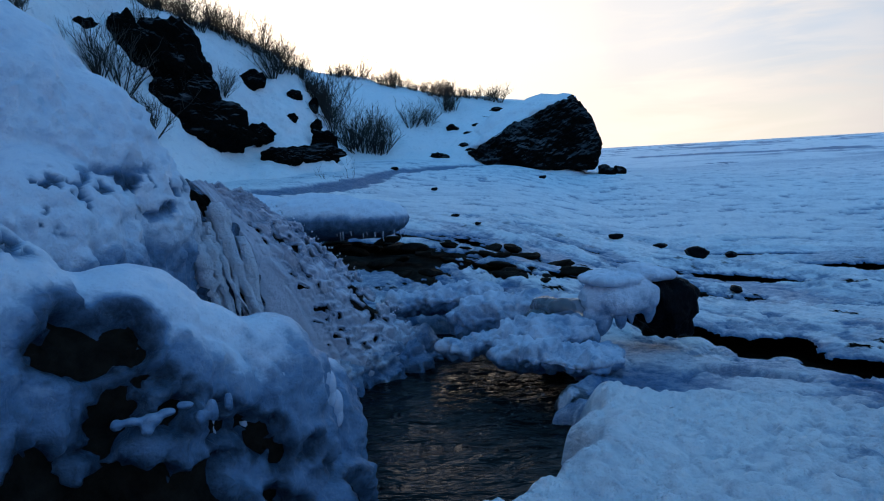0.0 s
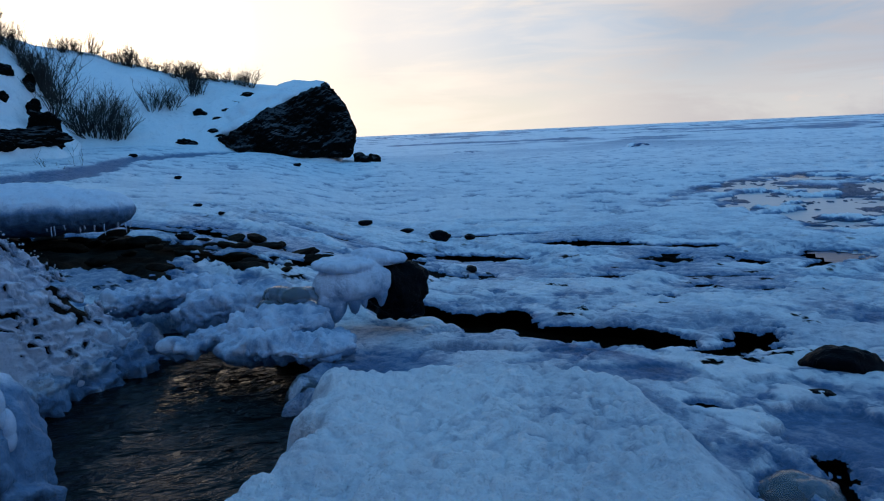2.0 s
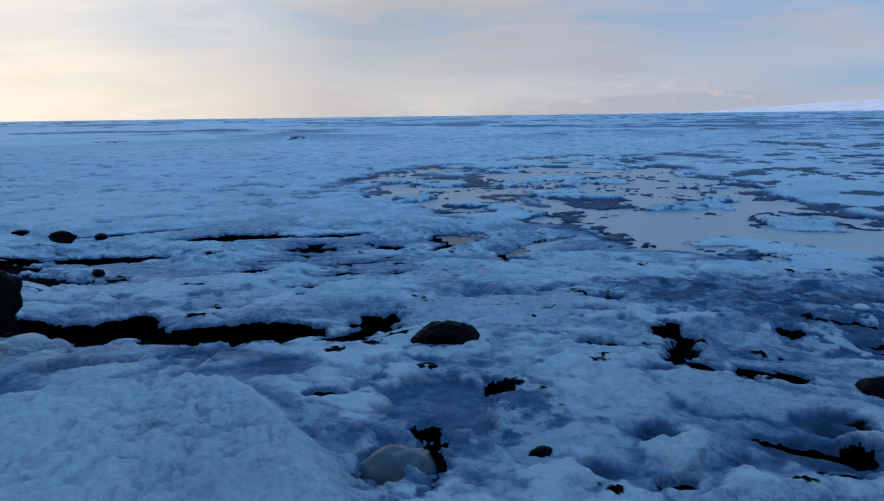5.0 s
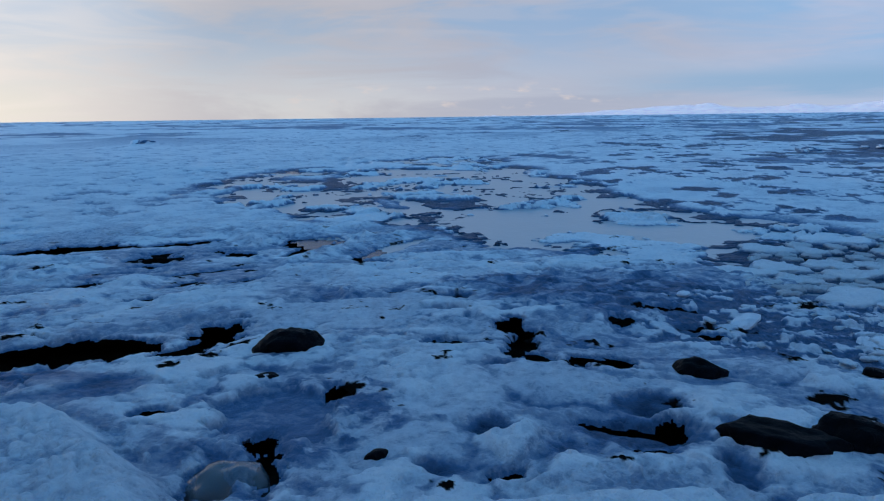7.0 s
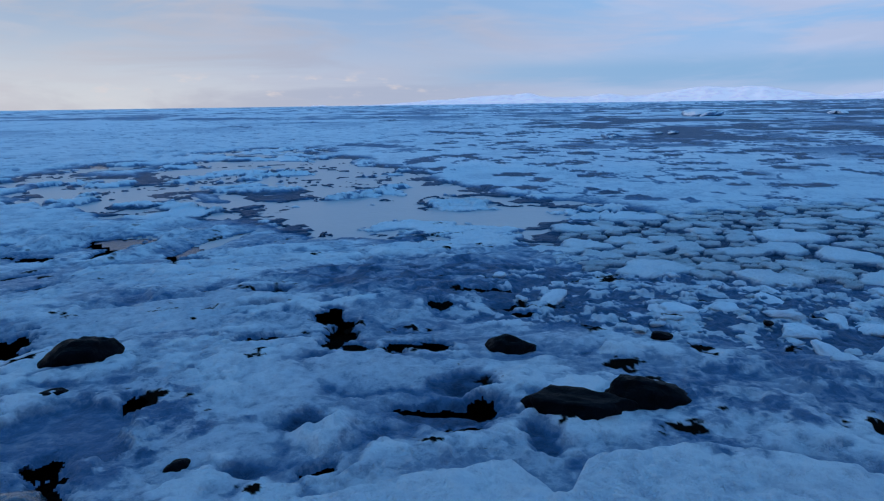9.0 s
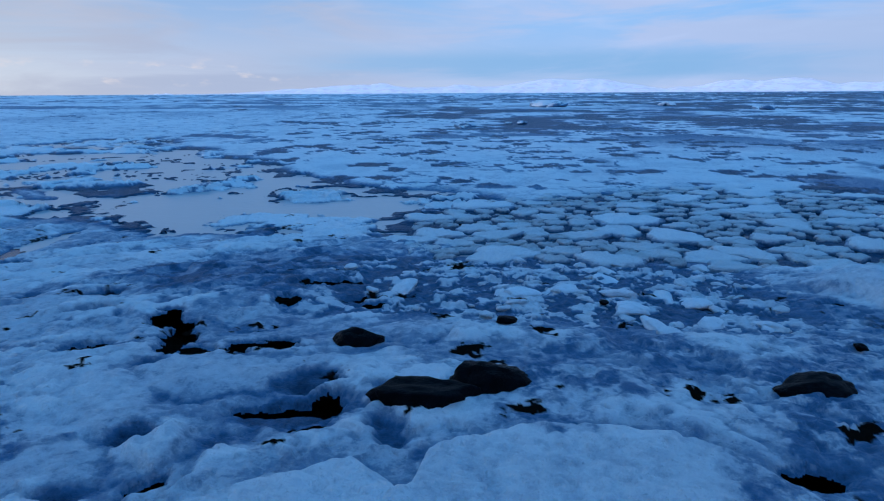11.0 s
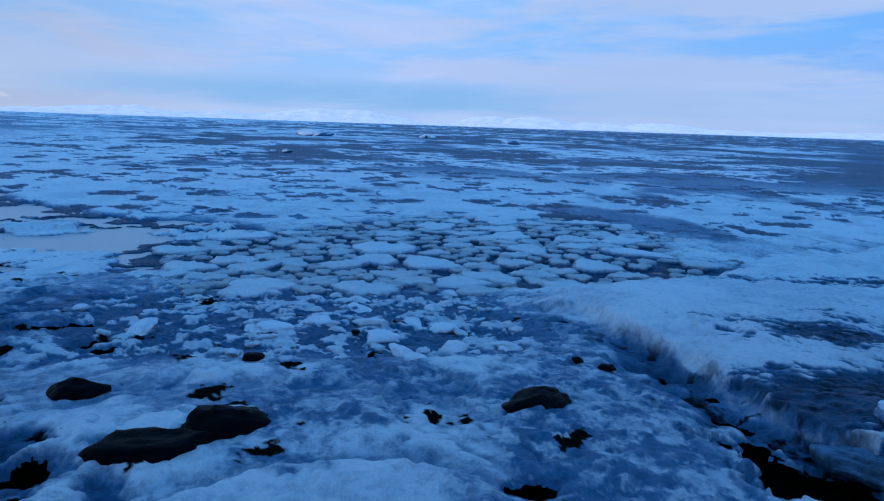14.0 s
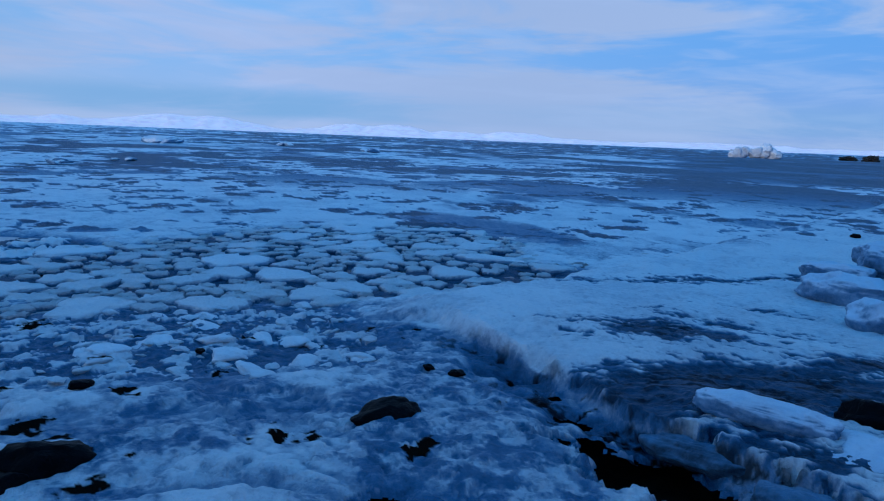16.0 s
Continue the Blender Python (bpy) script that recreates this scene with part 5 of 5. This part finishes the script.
for i in range(11):
    bm = bmesh.new()
    icicle(bm, (-1.25 + 0.8 * (i + rng.uniform(-0.6, 0.6)) / 10 + rng.uniform(-0.02, 0.02), 7.52 + rng.uniform(-0.02, 0.06), 0.66 + rng.uniform(-0.02, 0.02)), rng.uniform(0.02, 0.12), 0.008, 100 + i)
    part("icicle", bm, M_DRIP, shelf)


# swollen ice on the far rim of the pool
def rim_wet_shade(co, no):
    # last term darkens undersides: shade of the overhanging rim put into the colour
    return 0.25 + 0.4 * fbm(co[:, 0] * 4, co[:, 1] * 4, co[:, 2] * 4, 4, 71) + 0.35 * ss(0.3, -0.4, no[:, 2])


def rim(balls, seed):
    return ice_body("rim_ice", balls, 0.014, "rounded wet ice swollen over the rim of the stream pool", M_GLAZE, rim_wet_shade, 0.085, seed, 0.012, rounds=3)


rim([((-0.34, 5.34, 0.30), (0.22, 0.20, 0.11), (0, 0, 0)), ((-0.08, 5.30, 0.33), (0.22, 0.2, 0.11), (0, 0, 10)), ((0.15, 5.36, 0.32), (0.25, 0.22, 0.10), (0, 0, 0))], 41)
rim([((0.16, 4.92, 0.24), (0.20, 0.16, 0.13), (0, 0, 0)), ((0.36, 4.90, 0.26), (0.20, 0.16, 0.14), (0, 0, 20)), ((0.60, 4.95, 0.27), (0.24, 0.2, 0.14), (0, 0, 0))], 42)
rim([((0.06, 4.48, 0.17), (0.14, 0.11, 0.09), (0, 0, 10)), ((0.24, 4.50, 0.20), (0.18, 0.13, 0.09), (0, 0, 15)), ((0.46, 4.56, 0.23), (0.22, 0.16, 0.10), (0, 0, 25)), ((0.68, 4.48, 0.22), (0.25, 0.22, 0.11), (0, 0, 0))], 43)
rim([((0.40, 4.26, 0.17), (0.18, 0.12, 0.09), (0, 0, 0)), ((0.60, 4.14, 0.17), (0.22, 0.18, 0.10), (0, 0, 0)), ((0.8, 4.05, 0.15), (0.22, 0.2, 0.10), (0, 0, 0))], 44)
for i, (cx, cy, cz, rr) in enumerate(((2.20, 1.84, 0.01, 0.15), (0.66, 4.72, 0.38, 0.10), (0.76, 4.66, 0.38, 0.085), (0.58, 4.64, 0.33, 0.08), (0.86, 4.74, 0.36, 0.09))):
    ob = part("ice_dome", rock_mesh("ice_dome", (rr * 1.1, rr, rr * 0.8), 60 + i, 4, 0.22, 1.2, 0.0), M_CLEAR, None)
    ob.matrix_world = pose(cx, cy, cz - 0.03)
    tagged(ob, "glassy rounded dome of clear ice beside the pool", "ice", group="ice domes by the pool")

# boulder with its cap of ice
boulder = new("ice_capped_boulder")
boulder.location = (1.40, 4.80, 0.1)
tagged(boulder, "dark boulder half covered by a thick dripping cap of ice", "boulder")
ob = part("stone", rock_mesh("stone", (0.31, 0.27, 0.26), 12, 5, 0.30, 1.3, 0.9), M_ROCK, boulder)
ob.location = (0.10, 0.02, 0.20)
cap = ice_body("ice_cap", [
    ((1.14, 4.76, 0.53), (0.24, 0.22, 0.05), (0, 0, 0)), ((1.38, 4.80, 0.55), (0.20, 0.2, 0.055), (0, 8, 0)), ((1.18, 4.72, 0.40), (0.25, 0.20, 0.13), (0, 0, 0)), ((1.30, 4.62, 0.42), (0.10, 0.08, 0.10), (0, 20, 0)), ((1.02, 4.74, 0.38), (0.12, 0.16, 0.13), (0, 0, 0)),
    ((1.00, 4.68, 0.26), (0.10, 0.09, 0.12), (0, 0, 0)), ((1.15, 4.63, 0.27), (0.030, 0.03, 0.08), (0, 0, 0)), ((1.22, 4.61, 0.29), (0.022, 0.02, 0.07), (0, 0, 0)), ((1.33, 4.60, 0.32), (0.04, 0.03, 0.10), (0, 0, 0)),
# the cap gets darker towards its bottom
], 0.012, "", M_GLAZE, lambda co, no: 0.12 + 0.4 * ss(0.42, 0.2, co[:, 2]) + 0.3 * fbm(co[:, 0] * 6, co[:, 1] * 6, co[:, 2] * 6, 3, 3), 0.02, 51, 0.006, rounds=4, parent=fall)
cap.parent = boulder
cap.matrix_parent_inverse = Matrix.Translation((-1.40, -4.80, -0.1))
cap["label"] = "thick milky ice cap dripping into icicles"

# ---------------------------------------------------------------- rocks on the shore
rock("flat_rock", (3.53, 0.11, 0.065), (0.27, 0.15, 0.10), (0, 0, -84), 21, M_ROCK, "low wet black rock frozen into the ice", rough=0.28, freq=1.6)
rock("flat_rock", (3.71, -0.17, 0.06), (0.25, 0.14, 0.12), (0, 8, -66), 27, M_ROCK, "pointed wet black rock frozen into the ice", rough=0.28, freq=1.6)
rock("flat_rock", (3.83, -1.56, 0.045), (0.23, 0.13, 0.085), (0, 0, -74), 22, M_ROCK, "low wet black rock frozen into the ice", rough=0.22, freq=1.6)
rock("flat_rock", (3.50, 2.78, 0.01), (0.23, 0.16, 0.13), (0, 0, -40), 23, M_ROCK, "low dark rock glazed with thin ice", rough=0.22, freq=1.6)
rock("flat_rock", (4.36, 0.63, -0.02), (0.17, 0.12, 0.10), (0, 0, -60), 24, M_ROCK, "small wet black rock frozen into the ice", rough=0.22, freq=1.6)
rock("flat_rock", (3.05, 2.52, -0.01), (0.16, 0.08, 0.06), (0, 0, -50), 25, M_ROCK, "small dark rock under a film of ice", rough=0.22, freq=1.6)
rock("flat_rock", (2.61, 1.46, 0.02), (0.08, 0.07, 0.06), (0, 0, 0), 26, M_ROCK, "small wet black stone in the ice")


# ---------------------------------------------------------------- far mountains
def mountains(name, az0, az1, d, top, seed, label):
    az = np.linspace(az0, az1, 300)
    u = np.linspace(0, 1, 16)
    A, U = np.meshgrid(az, u)
    rise = ss(az0, az0 + 20, A) * (0.62 + 0.75 * fbm(A * 0.16, A * 0, octaves=6, seed=seed, gain=0.55)) * (1 - 0.55 * ss(110, 128, A))
    Z = -3 + top * np.maximum(rise, 0.04) * U + 26 * fbm(A * 1.3, U * 4, octaves=4, seed=seed + 2) * U * (1 - U) * 2
    D = d + 300 * U
    X, Y = D * np.sin(np.radians(A)), D * np.cos(np.radians(A))
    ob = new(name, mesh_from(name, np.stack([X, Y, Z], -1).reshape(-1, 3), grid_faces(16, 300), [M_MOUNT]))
    return tagged(ob, label, "mountain", kind="structure")


mountains("backdrop_mountains", 60, 150, 4200, 98, 5, "low snowy mountains far across the bay, glowing faintly for haze")

# ---------------------------------------------------------------- pancake floes, loose chunks and slabs
def ring_mesh(name, rad, a, rows, top, wet, rng, mat):
    """Rings of points joined into a skin and closed at the top."""
    n = len(a)
    v = [(rad[i] * k * math.cos(a[i]), rad[i] * k * math.sin(a[i]), z + 0.014 * rng.uniform(-1, 1)) for k, z in rows for i in range(n)]
    v.append((0, 0, top))
    me = bpy.data.meshes.new(name)
    f = [(r * n + i, r * n + (i + 1) % n, (r + 1) * n + (i + 1) % n, (r + 1) * n + i) for r in range(len(rows) - 1) for i in range(n)]
    f += [((len(rows) - 1) * n + i, (len(rows) - 1) * n + (i + 1) % n, len(v) - 1) for i in range(n)]
    me.from_pydata(v, [], f)
    me.polygons.foreach_set("use_smooth", np.full(len(me.polygons), True))
    at = me.attributes.new("wet", "FLOAT", "POINT")
    at.data.foreach_set("value", np.array(list(np.repeat(wet, n)) + [wet[-1]], np.float32))
    me.materials.append(mat)
    return me


def floe_mesh(seed):
    """A many-sided plate of ice about one metre across, and the snow on it."""
    rng = np.random.RandomState(seed)
    n = 26
    a = np.linspace(0, 2 * math.pi, n, endpoint=False)
    rad = 0.5 * (1 + 0.16 * np.sin(a * 2 + rng.uniform(0, 6)) + 0.14 * np.sin(a * 3 + rng.uniform(0, 6)) + 0.10 * np.sin(a * 5 + rng.uniform(0, 6)) + 0.11 * rng.uniform(-1, 1, n))
    plate = ring_mesh("ice_floe", rad, a, [(0.90, -0.10), (1.0, 0.0), (1.0, 0.05), (0.95, 0.075), (0.5, 0.07)], 0.07, [0.9, 0.9, 0.45, 0.3, 0.2], rng, M_ICE)
    top = rad * (1 + 0.07 * rng.uniform(-1, 1, n))
    cap = ring_mesh("snow_cap", top, a, [(0.93, 0.055), (0.91, 0.085), (0.84, 0.10), (0.5, 0.095)], 0.10, [0.25, 0.1, 0.0, 0.0], rng, M_ICE)
    return plate, cap


FLOES = [floe_mesh(400 + k) for k in range(14)]
rng = random.Random(21)
placed = []
tries = 0
while len(placed) < 290 and tries < 60000:
    tries += 1
    x, y = rng.uniform(7.3, 14.5), rng.uniform(-7.5, 1.2)
    if float(ell(np.array(x), np.array(y), 10.2, -2.6, 4.1, 3.1, -50)) > 0.1 * rng.uniform(-1, 2):
        continue
    s = rng.choice((0.22, 0.3, 0.4, 0.5, 0.6, 0.75, 0.95)) * (0.8 if x < 8.3 else 1.0)
    if x + 0.5 * y < 7.6 and rng.random() < 0.8:
        continue
    if all((x - a) ** 2 + (y - b) ** 2 > (0.44 * (s + c)) ** 2 for a, b, c in placed):
        placed.append((x, y, s))
for x, y, s in placed:
    plate, cap = rng.choice(FLOES)
    ob = new("ice_floe")
    new("plate", plate).parent = ob
    new("snow_cap", cap).parent = ob
    ob.matrix_world = pose(x, y, float(base_height(np.array(x), np.array(y))) - 0.055, rng.uniform(-2, 2), rng.uniform(-2, 2), rng.uniform(0, 360)) @ Matrix.Diagonal((s, s * rng.uniform(0.7, 1.15), 0.55 + 0.25 * s, 1))
    tagged(ob, "rounded snow-topped pancake floe in slushy water", "ice floe", "pancake floes")


def chunk_mesh(seed):
    bm = rock_mesh("ice_chunk", (0.07, 0.06, 0.042), seed, 3, 0.3, 1.3, 0.9)
    me = bpy.data.meshes.new("ice_chunk")
    bm.to_mesh(me)
    bm.free()
    me.polygons.foreach_set("use_smooth", np.full(len(me.polygons), True))
    at = me.attributes.new("wet", "FLOAT", "POINT")
    at.data.foreach_set("value", np.full(len(me.vertices), 0.08, np.float32))
    me.materials.append(M_ICE)
    return me


CHUNKS = [chunk_mesh(500 + k) for k in range(7)]
for i in range(170):
    x, y = rng.gauss(6.3, 0.75), rng.gauss(-0.9, 0.95)
    if x < 4.7 or x > 8.2 or y < -2.2 or float(trench_edge(np.array(x), np.array(y))) < 0:
        continue
    s = min(0.13, 0.025 + 0.03 * rng.expovariate(1.0))
    zz = float(ground(np.array([x]), np.array([y]))[0][0])
    ob = new("ice_chunk", rng.choice(CHUNKS))
    ob.matrix_world = pose(x, y, max(zz, float(base_height(np.array(x), np.array(y))) - 0.05) - 0.05 * s, rng.uniform(-15, 15), rng.uniform(-15, 15), rng.uniform(0, 360)) @ Matrix.Diagonal((s / 0.07 * rng.uniform(0.8, 1.6), s / 0.07, s / 0.1, 1))
    tagged(ob, "small snowy chunk of broken ice frozen into slush", "ice chunk", "loose ice chunks")

# stones strewn over the ice of the bay and shore
def on_ground(x, y):
    return float(ground(np.array([float(x)]), np.array([float(y)]))[0][0])


for i, (x, y, s) in enumerate(((0.16, 12.3, 0.09), (-0.3, 19.5, 0.13), (4.0, 28.5, 0.22), (3.8, 10.6, 0.24), (3.55, 11.6, 0.14), (2.9, 11.9, 0.15), (4.3, 10.5, 0.13), (0.5, 10.9, 0.08),
                               (-7.2, 25, 0.35), (-1.9, 27, 0.2), (5.6, -0.84, 0.05), (4.6, -2.1, 0.05), (4.4, -2.2, 0.06), (4.95, -0.18, 0.08), (7.8, -11.4, 0.3), (9.5, -12.4, 0.12), (7.6, -10.6, 0.12), (3.3, 7.9, 0.12))):
    rock("stone", (x, y, on_ground(x, y) + 0.3 * s), (s * 0.9, s * 0.7, s * 0.40), (0, 0, 37 * i), 600 + i, M_ROCK, "small dark stone lying on the ice", "stone", 3, 0.3)
rng = random.Random(77)
for i in range(60):
    x, y = rng.uniform(-2.3, 1.4), rng.uniform(6.6, 8.9)
    s = rng.uniform(0.04, 0.17)
    zz = min(on_ground(x, y), float(base_height(np.array(x), np.array(y))) - 0.02)
    rock("shore_stone", (x, y, zz + 0.25 * s), (s * 1.5, s, s * 0.42), (rng.uniform(-15, 15), rng.uniform(-15, 15), rng.uniform(0, 360)), 640 + i, M_MUD, "dark muddy shore stone beside the stream", "stone", 3, 0.3)["group"] = "muddy shore stones"

# slabs of broken ice beside the far shelf
def slab(at, size, turn, seed, label, wet=0.4, mat=None, cut=0.9):
    bm = rock_mesh("ice_slab", (1, 1, 1), seed, 5, 0.22, 1.2, cut)
    for v in bm.verts:
        c = v.co
        v.co = Vector([math.copysign(abs(t) ** 0.72, t) for t in c])
    ob = part("ice_slab", bm, mat or M_GLAZE, None)
    lo = min(size)
    for v in ob.data.vertices:
        d = v.co.normalized()
        c = Vector((v.co.x * size[0], v.co.y * size[1], v.co.z * size[2]))
        n = noise.fractal(c * (0.9 / lo) + Vector((seed, 0, 0)), 1.0, 2.0, 4)
        v.co = c + d * (0.22 * lo * n)
    ob.data.update()
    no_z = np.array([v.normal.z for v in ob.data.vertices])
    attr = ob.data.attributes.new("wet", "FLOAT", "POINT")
    # tops paler than the sides and undersides
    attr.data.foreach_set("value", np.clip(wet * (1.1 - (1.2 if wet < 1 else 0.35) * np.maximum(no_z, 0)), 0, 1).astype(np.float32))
    ob.matrix_world = pose(*at, *turn)
    return tagged(ob, label, "ice slab")


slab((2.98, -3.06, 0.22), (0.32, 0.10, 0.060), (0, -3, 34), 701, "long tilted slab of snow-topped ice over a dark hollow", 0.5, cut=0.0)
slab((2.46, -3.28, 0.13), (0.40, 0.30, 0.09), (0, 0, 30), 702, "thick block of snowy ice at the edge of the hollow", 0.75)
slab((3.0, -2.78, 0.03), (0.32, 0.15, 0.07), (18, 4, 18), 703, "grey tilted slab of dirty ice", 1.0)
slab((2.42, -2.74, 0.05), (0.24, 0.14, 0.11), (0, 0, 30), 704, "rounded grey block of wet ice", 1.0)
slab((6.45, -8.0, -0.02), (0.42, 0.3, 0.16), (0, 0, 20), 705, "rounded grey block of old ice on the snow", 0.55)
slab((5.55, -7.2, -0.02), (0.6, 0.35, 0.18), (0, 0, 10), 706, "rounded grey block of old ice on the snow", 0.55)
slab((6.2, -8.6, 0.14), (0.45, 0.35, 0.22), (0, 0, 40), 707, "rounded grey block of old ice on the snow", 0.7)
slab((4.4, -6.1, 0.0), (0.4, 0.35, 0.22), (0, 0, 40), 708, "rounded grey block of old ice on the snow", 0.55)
rock("flat_rock", (2.82, -3.60, 0.17), (0.20, 0.10, 0.09), (0, 0, 20), 709, M_ROCK, "black rock among the ice slabs")

# rafted ice out on the bay
for i, (x, y, s, n) in enumerate(((32.5, 3.1, 0.6, 5), (36.5, 0.6, 0.6, 3), (67.5, -1.9, 1.6, 6), (29.0, 41.5, 0.9, 3), (75, -14, 1.0, 5), (58, -18, 0.8, 4))):
    rr = random.Random(800 + i)
    for k in range(n):
        q = s * rr.uniform(0.3, 0.8)
        px, py = x + s * rr.uniform(-1.6, 1.6), y + s * rr.uniform(-0.8, 0.8)
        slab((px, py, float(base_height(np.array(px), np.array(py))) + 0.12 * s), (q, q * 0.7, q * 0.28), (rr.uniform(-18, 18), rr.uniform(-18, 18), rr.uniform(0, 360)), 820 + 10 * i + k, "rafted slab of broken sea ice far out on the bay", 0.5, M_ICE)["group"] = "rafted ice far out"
# heaped ice on the far point
rr = random.Random(91)
for k in range(14):
    f = rr.uniform(-1, 1)
    q = rr.uniform(0.8, 1.6)
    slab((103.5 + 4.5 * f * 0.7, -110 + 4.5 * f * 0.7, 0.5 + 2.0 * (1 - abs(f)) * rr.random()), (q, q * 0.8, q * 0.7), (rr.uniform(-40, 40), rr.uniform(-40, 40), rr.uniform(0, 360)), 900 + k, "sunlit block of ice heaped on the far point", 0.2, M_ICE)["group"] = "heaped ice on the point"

# low scrub on the far shore
for k, (az, dd, w, hh) in enumerate(((142.6, 176, 3.5, 0.8), (144.0, 178, 5.0, 1.1), (145.6, 180, 5.0, 1.0), (147.2, 182, 5.0, 1.2))):
    q = radians(az)
    x, y = dd * math.sin(q), dd * math.cos(q)
    rock("shore_scrub", (x, y, float(base_height(np.array(x), np.array(y))) + 0.25), (w * 0.6, 1.6, hh), (0, 0, 90 - az), 950 + k, M_TWIG, "low dark scrub along the far snowy shore", "scrub", 5, 0.6, 2.5, 0.0)["group"] = "far shore scrub"
